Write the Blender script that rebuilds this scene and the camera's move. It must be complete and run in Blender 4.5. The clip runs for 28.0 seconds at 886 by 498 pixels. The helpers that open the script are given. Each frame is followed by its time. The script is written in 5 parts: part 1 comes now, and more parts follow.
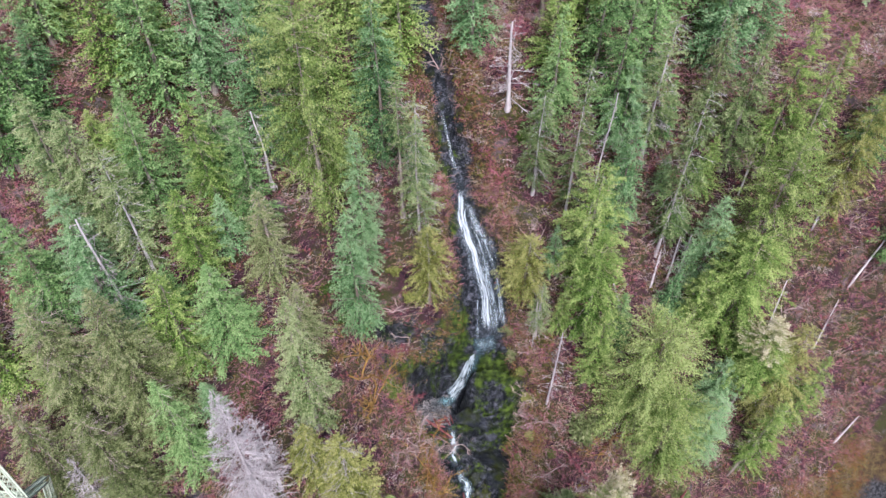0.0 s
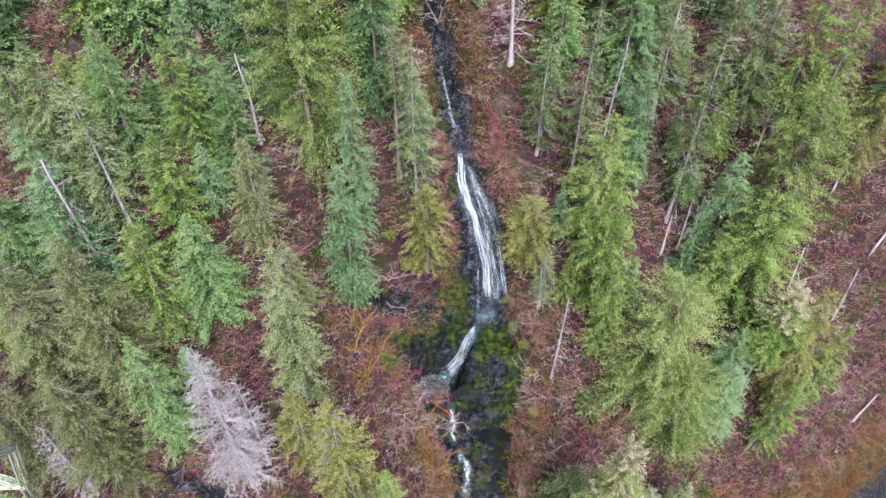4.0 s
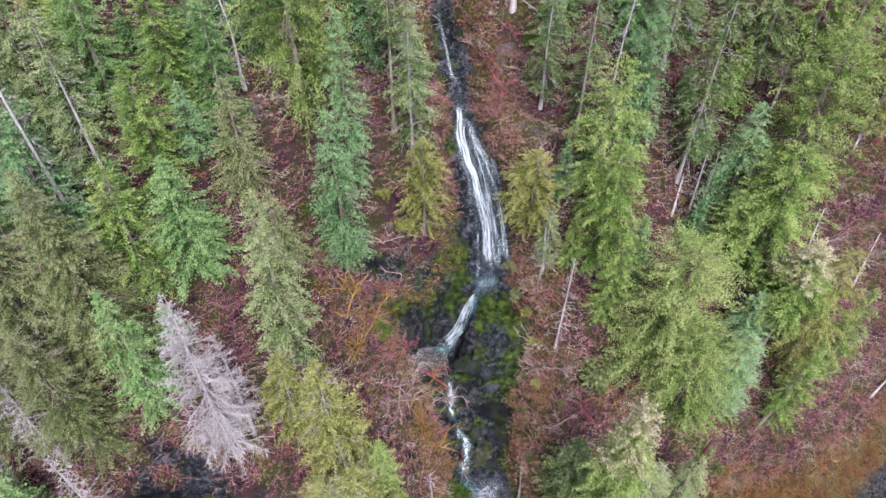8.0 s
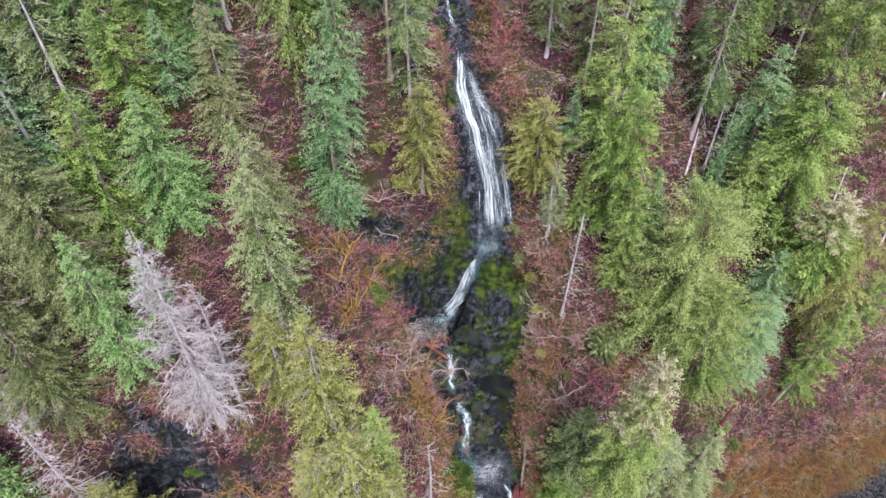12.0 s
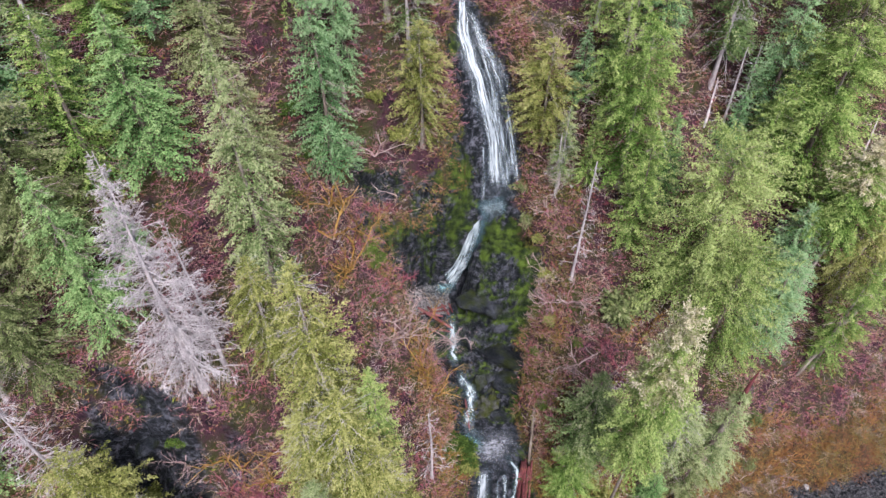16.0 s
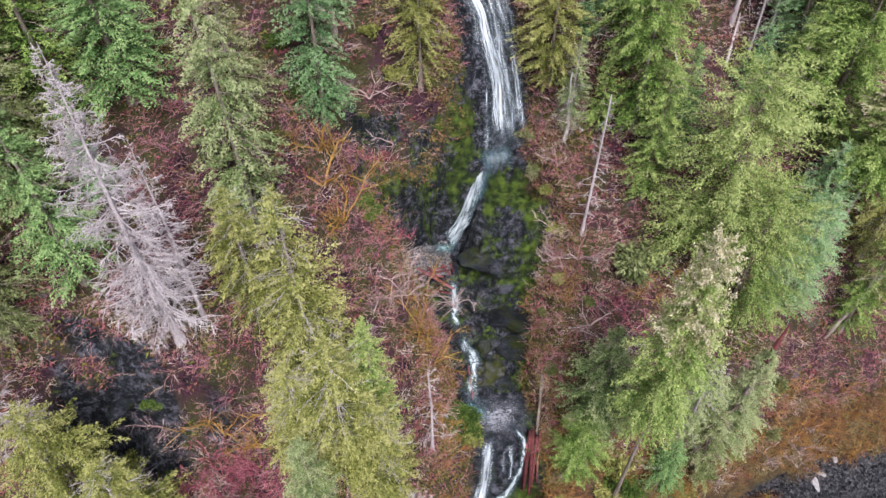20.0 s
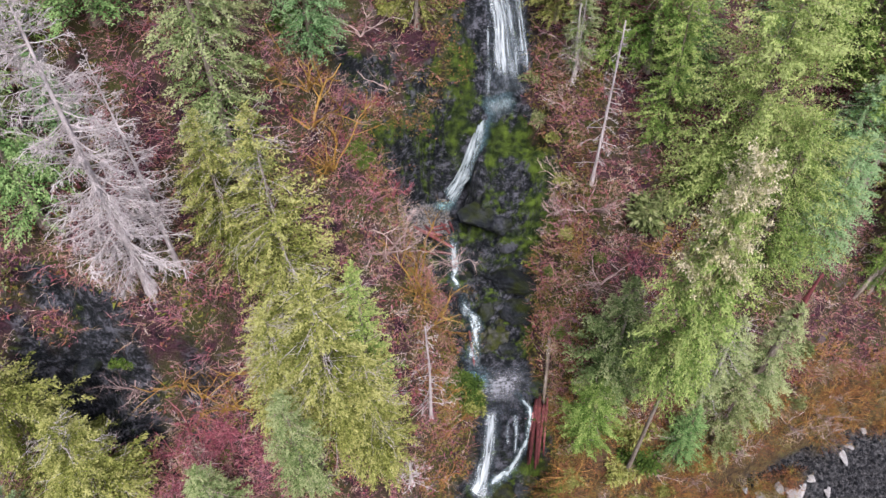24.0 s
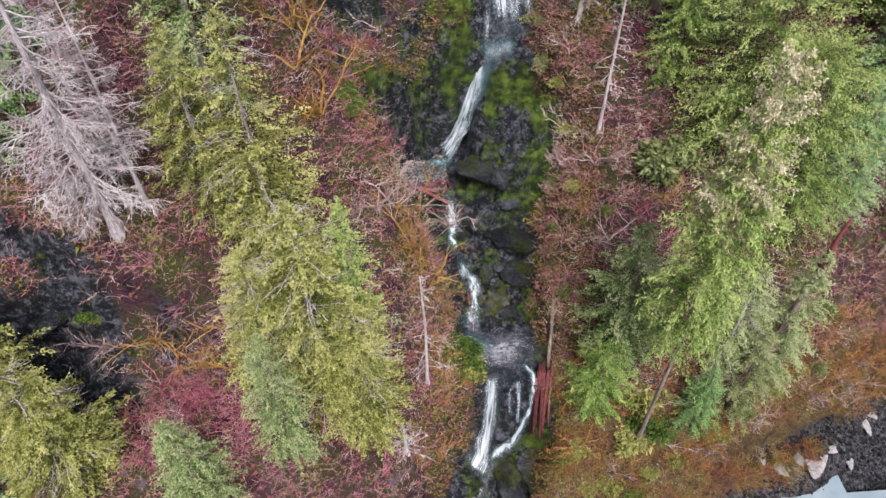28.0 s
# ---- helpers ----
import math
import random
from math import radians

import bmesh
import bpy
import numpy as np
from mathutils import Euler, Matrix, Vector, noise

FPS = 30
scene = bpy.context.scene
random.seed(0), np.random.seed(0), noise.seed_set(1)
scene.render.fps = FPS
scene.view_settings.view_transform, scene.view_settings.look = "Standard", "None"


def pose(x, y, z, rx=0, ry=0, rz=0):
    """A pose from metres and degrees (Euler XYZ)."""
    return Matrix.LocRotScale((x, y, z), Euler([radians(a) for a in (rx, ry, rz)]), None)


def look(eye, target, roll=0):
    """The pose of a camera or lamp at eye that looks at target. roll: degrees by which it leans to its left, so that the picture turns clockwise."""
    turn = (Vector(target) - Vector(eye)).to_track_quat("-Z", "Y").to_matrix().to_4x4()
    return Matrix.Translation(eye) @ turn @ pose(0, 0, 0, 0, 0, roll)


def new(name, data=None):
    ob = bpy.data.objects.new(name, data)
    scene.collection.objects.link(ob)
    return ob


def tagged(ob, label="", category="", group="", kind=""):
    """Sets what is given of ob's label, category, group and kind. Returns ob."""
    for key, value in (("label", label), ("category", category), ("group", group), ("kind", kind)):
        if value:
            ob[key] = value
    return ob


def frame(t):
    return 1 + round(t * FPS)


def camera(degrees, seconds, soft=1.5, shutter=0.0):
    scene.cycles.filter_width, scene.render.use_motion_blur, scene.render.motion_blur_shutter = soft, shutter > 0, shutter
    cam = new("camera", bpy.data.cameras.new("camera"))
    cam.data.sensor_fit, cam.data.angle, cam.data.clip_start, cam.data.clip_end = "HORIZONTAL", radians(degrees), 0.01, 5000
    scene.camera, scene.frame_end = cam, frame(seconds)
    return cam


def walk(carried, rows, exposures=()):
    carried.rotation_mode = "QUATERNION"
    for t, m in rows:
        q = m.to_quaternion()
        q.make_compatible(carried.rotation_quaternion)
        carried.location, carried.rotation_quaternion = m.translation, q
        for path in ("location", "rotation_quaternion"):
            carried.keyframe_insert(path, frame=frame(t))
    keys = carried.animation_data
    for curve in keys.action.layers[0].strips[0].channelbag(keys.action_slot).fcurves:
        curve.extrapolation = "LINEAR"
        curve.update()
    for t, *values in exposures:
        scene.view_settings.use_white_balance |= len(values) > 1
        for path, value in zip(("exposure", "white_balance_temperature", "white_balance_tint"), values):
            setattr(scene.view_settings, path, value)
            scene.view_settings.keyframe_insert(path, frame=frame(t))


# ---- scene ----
cam = camera(67.4, 28.0, soft=1.5)
METRES, EYE, TILT, LEAN, TURN = 50.0, 110.0, -47.0, 0.0, 0.0
ROWS = [
    (0.0, 0.0, 0.0, 0.0, -0.0, 0.0, -0.0),
    (0.5, 0.0008, 0.0126, -0.012, -0.01, 0.01, -0.0),
    (1.0, 0.0006, 0.0255, -0.0241, 0.01, 0.06, 0.01),
    (1.5, 0.0012, 0.038, -0.0365, 0.01, 0.06, -0.0),
    (2.0, 0.0013, 0.0508, -0.0487, 0.03, 0.07, 0.01),
    (2.5, 0.0017, 0.0634, -0.0611, 0.01, 0.08, 0.01),
    (3.0, 0.0026, 0.076, -0.0739, 0.03, 0.08, -0.01),
    (3.5, 0.0033, 0.0888, -0.0867, 0.02, 0.09, -0.04),
    (5.5, 0.0036, 0.1408, -0.1347, -0.07, -0.01, -0.11),
    (6.0, 0.0039, 0.1539, -0.1468, -0.07, -0.02, -0.11),
    (6.5, 0.0044, 0.1666, -0.159, -0.09, -0.03, -0.11),
    (7.0, 0.0049, 0.1796, -0.1712, -0.09, -0.03, -0.12),
    (7.5, 0.0053, 0.1927, -0.1834, -0.11, -0.03, -0.11),
    (8.0, 0.0059, 0.2056, -0.1955, -0.12, -0.03, -0.11),
    (8.5, 0.0066, 0.2183, -0.2078, -0.11, -0.04, -0.1),
    (9.0, 0.0061, 0.2313, -0.2205, -0.14, -0.03, -0.11),
    (9.5, 0.0076, 0.2441, -0.2325, -0.11, -0.04, -0.12),
    (10.0, 0.0078, 0.2569, -0.2455, -0.12, -0.02, -0.13),
    (10.5, 0.0072, 0.2701, -0.2572, -0.15, -0.04, -0.16),
    (11.0, 0.0078, 0.283, -0.27, -0.12, -0.0, -0.13),
    (11.5, 0.0083, 0.2961, -0.2823, -0.1, 0.02, -0.15),
    (12.0, 0.0075, 0.3089, -0.2944, -0.13, 0.03, -0.15),
    (12.5, 0.0091, 0.322, -0.3073, -0.05, 0.06, -0.13),
    (14.5, 0.0076, 0.3766, -0.3549, -0.04, 0.1, -0.04),
    (15.0, 0.008, 0.3896, -0.3672, -0.02, 0.1, -0.03),
    (15.5, 0.008, 0.4032, -0.3794, -0.02, 0.11, -0.03),
    (16.0, 0.0085, 0.4171, -0.3914, 0.02, 0.11, -0.0),
    (16.5, 0.009, 0.4308, -0.4038, 0.02, 0.13, 0.03),
    (17.0, 0.01, 0.4445, -0.4164, 0.06, 0.14, 0.04),
    (17.5, 0.0105, 0.4583, -0.4294, 0.1, 0.16, 0.08),
    (18.0, 0.0107, 0.4727, -0.4427, 0.13, 0.18, 0.13),
    (18.5, 0.0108, 0.4869, -0.4565, 0.16, 0.2, 0.16),
    (19.0, 0.0111, 0.5014, -0.4706, 0.18, 0.18, 0.18),
    (19.5, 0.0119, 0.5156, -0.4843, 0.18, 0.22, 0.17),
    (20.0, 0.0116, 0.5306, -0.4975, 0.2, 0.22, 0.23),
    (20.5, 0.0129, 0.5458, -0.5103, 0.21, 0.26, 0.25),
    (21.0, 0.0122, 0.5601, -0.5218, 0.24, 0.28, 0.28),
    (21.5, 0.013, 0.5747, -0.5354, 0.28, 0.24, 0.33),
    (23.5, 0.0134, 0.629, -0.5846, 0.19, 0.33, 0.44),
    (24.0, 0.0138, 0.6394, -0.5937, 0.22, 0.31, 0.47),
    (24.5, 0.0127, 0.6496, -0.6046, 0.19, 0.29, 0.52),
    (25.0, 0.0129, 0.6598, -0.6148, 0.16, 0.31, 0.57),
    (25.5, 0.0139, 0.6703, -0.624, 0.14, 0.31, 0.57),
    (26.0, 0.0154, 0.6812, -0.6347, 0.09, 0.3, 0.6),
    (26.5, 0.0168, 0.6929, -0.647, 0.14, 0.33, 0.64),
    (27.0, 0.0177, 0.7065, -0.6609, 0.18, 0.39, 0.68),
    (27.5, 0.0167, 0.7212, -0.6726, 0.14, 0.39, 0.71),
    (28.0, 0.0154, 0.7308, -0.6808, 0.05, 0.35, 0.74),
]
walk(cam, [(t, pose(0, 0, EYE, TILT, LEAN, TURN) @ pose(METRES * x, METRES * y, METRES * z, 90 + pitch, roll, yaw)) for t, x, y, z, yaw, pitch, roll in ROWS],
     exposures=[(0.0, 1.38, 5850, 13), (10.0, 1.37, 5950, 12), (19.0, 1.36, 6120, 12), (28.0, 1.33, 6350, 12)])

# ---------------------------------------------------------------- sky and light: a bright overcast day
SUN_UP, SUN_TURN = 54.0, 165.0
world = bpy.data.worlds.new("overcast_sky")
scene.world = world
world.use_nodes = True
wn, wl = world.node_tree.nodes, world.node_tree.links
wn.clear()
sky = wn.new("ShaderNodeTexSky")
sky.sky_type, sky.sun_disc = "NISHITA", False
sky.sun_elevation, sky.sun_rotation = radians(SUN_UP), radians(SUN_TURN)
sky.air_density, sky.dust_density, sky.ozone_density = 1.0, 4.0, 1.0
grey = wn.new("ShaderNodeHueSaturation")
grey.inputs["Saturation"].default_value = 1.0
back = wn.new("ShaderNodeBackground")
back.inputs["Strength"].default_value = 0.1
wout = wn.new("ShaderNodeOutputWorld")
wl.new(sky.outputs["Color"], grey.inputs["Color"])
wl.new(grey.outputs["Color"], back.inputs["Color"])
wl.new(back.outputs["Background"], wout.inputs["Surface"])

sun = new("sun", bpy.data.lights.new("sun", "SUN"))
sun.data.energy, sun.data.angle, sun.data.color = 2.9, radians(26), (1.0, 0.99, 0.98)
sun.matrix_world = look((0, 0, 0), (-math.sin(radians(SUN_TURN)) * math.cos(radians(SUN_UP)), -math.cos(radians(SUN_TURN)) * math.cos(radians(SUN_UP)), -math.sin(radians(SUN_UP))))

# ---------------------------------------------------------------- the lie of the land
def vnoise(x, y, z=0.0, seed=0):
    """Smooth value noise, -1 to 1, on arrays."""
    x, y, z = np.broadcast_arrays(np.asarray(x, float), np.asarray(y, float), np.asarray(z, float))
    xi, yi, zi = np.floor(x).astype(np.int64), np.floor(y).astype(np.int64), np.floor(z).astype(np.int64)
    fx, fy, fz = x - xi, y - yi, z - zi
    fx, fy, fz = fx * fx * (3 - 2 * fx), fy * fy * (3 - 2 * fy), fz * fz * (3 - 2 * fz)

    def corner(a, b, c):
        n = ((xi + a) * 374761393 + (yi + b) * 668265263 + (zi + c) * 2147483647 + seed * 974711) & 0x7FFFFFFF
        n = ((n ^ (n >> 13)) * 1274126177) & 0x7FFFFFFF
        n = ((n ^ (n >> 15)) * 912931) & 0x7FFFFFFF
        return (n & 0xFFFF) / 32767.5 - 1

    total = 0
    for a in (0, 1):
        for b in (0, 1):
            for c in (0, 1):
                total = total + corner(a, b, c) * (fx if a else 1 - fx) * (fy if b else 1 - fy) * (fz if c else 1 - fz)
    return total


def fbm(x, y, z=0.0, octaves=4, seed=0):
    total, amp = 0, 1.0
    for i in range(octaves):
        total = total + amp * vnoise(x * 2 ** i, y * 2 ** i, z * 2 ** i, seed + 17 * i)
        amp *= 0.5
    return total


def smooth(a, b, v):
    t = np.clip((v - a) / (b - a), 0, 1)
    return t * t * (3 - 2 * t)


# heights of the slope on a coarse plan: a row for each distance north, from west to east
EAST = np.array([-70, -45, -30, -20, -10, 0, 10, 20, 35, 50, 75], float)
NORTH = np.array([14, 24, 32, 40, 48, 56, 64, 74, 95], float)
SLOPE = np.array([
    [9, 7, 5, 4, 2, -7, -8, -8, -8, -8, -8],
    [24, 20, 16, 16, 14, 1, -5, -6, -8, -8, -8],
    [36, 31, 26, 26, 15, 6, 2, 2, -2, -7, -8],
    [48, 43, 37, 32, 20, 9, 8.5, 12, 8, 2, -8],
    [57, 53, 47, 40, 27, 15, 17, 21, 19, 14, -4],
    [65, 61, 56, 48, 34, 25, 28, 31, 29, 26, 8],
    [71, 68, 63, 57, 49, 43, 41, 41, 37, 38, 28],
    [77, 74, 70, 66, 60, 56, 57, 55, 53, 54, 48],
    [89, 86, 82, 79, 75, 71, 70, 69, 67, 66, 64]], float)

# the creek's bed: north, west edge, east edge, height
CREEK = np.array([
    (20, -1.0, 6.0, -8.4), (27, 0.6, 8.4, -7.2), (30.5, 2.4, 10.0, -5.2), (31.6, 3.4, 10.6, -4.0), (33.8, 4.2, 10.8, 3.2), (34.7, 4.2, 10.8, 4.82), (38, 2.4, 10.6, 4.82), (40.4, 2.0, 10.8, 4.82),
    (41.2, 2.2, 10.8, 6.2), (46, 0.6, 10.8, 9.8), (50.0, -2.4, 11.0, 13.0), (50.7, -4.0, 11.2, 15.1), (53, -5.2, 11.6, 15.1), (54.7, -3.2, 11.8, 15.1), (56.0, -1.4, 11.8, 15.4), (57.4, 2.4, 11.2, 25.8),
    (58.6, 3.6, 10.4, 27.0), (61, 3.2, 9.4, 33.0), (64.5, 2.5, 7.4, 40.0), (69.5, 1.3, 3.7, 47.2), (72, 0.6, 2.7, 50.5), (76, -0.8, 1.5, 55.2), (80, -2.4, 0.1, 59.4), (95, -6.2, -3.8, 70.0), (120, -9, -7, 86.0)], float)


def hermite(knots, values, q):
    """Cubic through values (first axis) at the knots, level past the ends."""
    q = np.clip(q, knots[0], knots[-1])
    i = np.clip(np.searchsorted(knots, q, side="right") - 1, 0, len(knots) - 2)
    slope = np.gradient(values, knots, axis=0)
    h = knots[i + 1] - knots[i]
    t = (q - knots[i]) / h
    return i, t, h, slope


def table(x, y):
    x, y = np.broadcast_arrays(np.asarray(x, float), np.asarray(y, float))
    i, s, hx, _ = hermite(EAST, EAST, x)
    j, t, hy, _ = hermite(NORTH, NORTH, y)
    dx = np.gradient(SLOPE, EAST, axis=1)
    dy = np.gradient(SLOPE, NORTH, axis=0)
    a0, a1, a2, a3 = (1 + 2 * s) * (1 - s) ** 2, s * (1 - s) ** 2 * hx, s * s * (3 - 2 * s), s * s * (s - 1) * hx
    rows = [a0 * SLOPE[r, i] + a1 * dx[r, i] + a2 * SLOPE[r, i + 1] + a3 * dx[r, i + 1] for r in (j, j + 1)]
    grad = [(1 - s) * dy[r, i] + s * dy[r, i + 1] for r in (j, j + 1)]
    return (1 + 2 * t) * (1 - t) ** 2 * rows[0] + t * (1 - t) ** 2 * hy * grad[0] + t * t * (3 - 2 * t) * rows[1] + t * t * (t - 1) * hy * grad[1]


def creek(y):
    """The creek at a distance north: its west edge, its east edge, its bed."""
    return tuple(np.interp(y, CREEK[:, 0], CREEK[:, k]) for k in (1, 2, 3))


def bank(x, y):
    """How far a place lies outside the creek's bed; below 0 inside it."""
    west, east, _ = creek(y)
    east = east + (1.3 * vnoise(y / 3.4, 3.3, 0, 15) + 0.7 * vnoise(y / 1.4, 7.1, 0, 16) - 0.5) * smooth(36, 41, y) * smooth(-62, -57, -y)
    return np.maximum(west - x, x - east) + 0.75 * vnoise(x / 2.2, y / 2.2, 0, 12) + 0.4 * vnoise(x / 0.9, y / 0.9, 0, 13)


def land(x, y):
    """Height of the bare slope, with the creek cut into it."""
    x, y = np.broadcast_arrays(np.asarray(x, float), np.asarray(y, float))
    h = table(x, y)
    h = h + np.clip(y - 95, 0, 400) * 0.55 - np.clip(14 - y, 0, 60) * 1.1 * (h > -7)
    h = np.maximum(h, -8.6) + smooth(20, 80, -y) * 70
    h = h + 1.1 * fbm(x / 9, y / 9, 0, 3, 5) * smooth(-7.5, -3, h)
    # the dark rock step above the western gully
    h = h - 6.5 * smooth(-36, -31, x) * smooth(15, 19, -x) * smooth(-31.8, -30.2, -y) * smooth(22, 28, y)
    out = bank(x, y)
    wall = np.where(y < 62, 3.0 + 1.3 * vnoise(y / 5, np.sign(x - 5), 0, 14), 2.4)
    wall = np.where((x < 4.5) & (y > 50.5) & (y < 62), 1.3 + 0.4 * vnoise(y / 1.5, 2.0, 0, 18), wall)
    k = smooth(0, 1, out / wall) ** 0.8
    inside = (y > 20) & (y < 120)
    bed = creek(y)[2] + 0 * x
    # the mossy shelf east of the plunge pool
    slot = np.interp(y, (44, 49, 50, 54.6, 57.4), (4.6, 3.4, 2.4, 2.6, 5.4)) + 0.5 * vnoise(y / 1.3, 4.0, 0, 19)
    stair = y + 0.9 * vnoise(x / 2.1, y / 3.0, 0, 20) + 0.35 * vnoise(x / 0.8, y / 1.2, 0, 24)
    bed = bed + smooth(0.0, 2.0, x - slot) * np.interp(stair, (44, 47.2, 48.4, 50.6, 51.2, 52.5, 53.1, 54.6, 55.6, 57.0, 58.0), (0, 0.8, 2.2, 2.6, 4.4, 5.0, 7.8, 8.6, 9.0, 2.7, 0))
    h = np.where(inside & (out < wall), bed + (h - bed) * k, h)
    basin = smooth(-1.0, -0.6, -np.hypot((x + 1.0) / 4.0, (y - 53.7) / 2.5))
    return h + (np.minimum(h, 15.1) - h) * basin


def wall_w(x, y):
    """1 on the bare rock wall west of the chute and the plunge pool; its dark also paints overhang shade."""
    off = creek(y)[0] - x + 0.9 * vnoise(x / 1.6, y / 1.6, 0, 37)
    return smooth(-0.6, 0.2, off) * smooth(-3.4, -2.0, -off) * smooth(50.5, 52.5, y) * smooth(-63, -59, -y)


def wetness(x, y):
    """1 in the creek's bed, 0 on the slope."""
    return 1 - smooth(-0.1, 1.3, bank(x, y) + 0.5 * fbm(x / 1.5, y / 1.5, 0, 2, 9))


def gully(x, y):
    """1 on the dark rock of the western gully."""
    return smooth(0.15, 0.5, 1 - np.hypot((x + 27.5) / 11, (y - 29) / 4.2) + 0.35 * fbm(x / 2.5, y / 2.5, 0, 3, 71))


def ledge_at(x, y):
    """Drop and bare face of the low rock ledges on the west bank."""
    drop, face = 0, 0
    for cx, cy, half, deep, slant in ((-7.0, 57.4, 3.6, 1.9, 0.32), (-1.6, 58.2, 2.4, 1.5, 0.35), (-7.6, 54.4, 1.6, 1.0, 0.2), (-28.8, 33.4, 4.2, 2.6, -0.2), (-31.0, 30.4, 3.4, 2.2, -0.15), (-24.6, 25.2, 2.6, 1.4, 0.1), (34.0, 32.6, 9.5, 2.6, 0.33)):
        d = y - cy - slant * (x - cx) + 0.35 * vnoise(x / 0.9, y / 2, 0, 33)
        w = smooth(1.0, 0.6, np.abs(x - cx) / half)
        drop = drop + deep * w * smooth(0.25, -0.15, d) * smooth(-3.2, -0.4, d)
        face = np.maximum(face, w * smooth(0.45, 0.2, d) * smooth(-1.3, -0.7, d))
    return drop, face


def floor_at(x, y):
    """Height of the finished ground: the slope with its humps, the creek's bed with its ledges."""
    x, y = np.broadcast_arrays(np.asarray(x, float), np.asarray(y, float))
    z = land(x, y)
    wet = wetness(x, y) * ((y > 18) & (y < 96))
    still = ((np.abs(y - 37.6) < 3.2) | (np.abs(y - 53.3) < 2.4) & (x < 2.2)) * wet
    rocky = wet * (1 - 0.85 * still) * (1 - 0.55 * smooth(57.5, 59.5, y))
    ledge = fbm(x / 2.4, y / 2.4, z / 3.0, 3, 21)
    level = z / 1.9 + 0.8 * fbm(x / 3.6, y / 3.6, 0, 2, 23)
    part = np.mod(level, 1)
    terrace = (smooth(0.62, 0.98, part) - part) * 1.9
    block = np.abs(vnoise(x / 1.7 + 0.4 * ledge, y / 1.5, z / 1.6, 27))
    z = z + rocky * (0.5 * ledge + 0.75 * terrace * smooth(40, 42, y) * smooth(-59, -57.5, -y) + 0.3 * terrace * smooth(57.5, 59, y) - 0.55 * smooth(0.12, 0.0, block) + 0.36 * fbm(x / 0.7, y / 0.7, z / 0.8, 3, 31))
    z = z + gully(x, y) * (0.7 * fbm(x / 1.6, y / 1.6, z / 2, 3, 73) - 0.5 * smooth(0.12, 0.0, block))
    z = z - ledge_at(x, y)[0]
    return z + (1 - wet) * smooth(-7.8, -5, z) * (0.5 * fbm(x / 2.1, y / 2.1, 0, 4, 41))

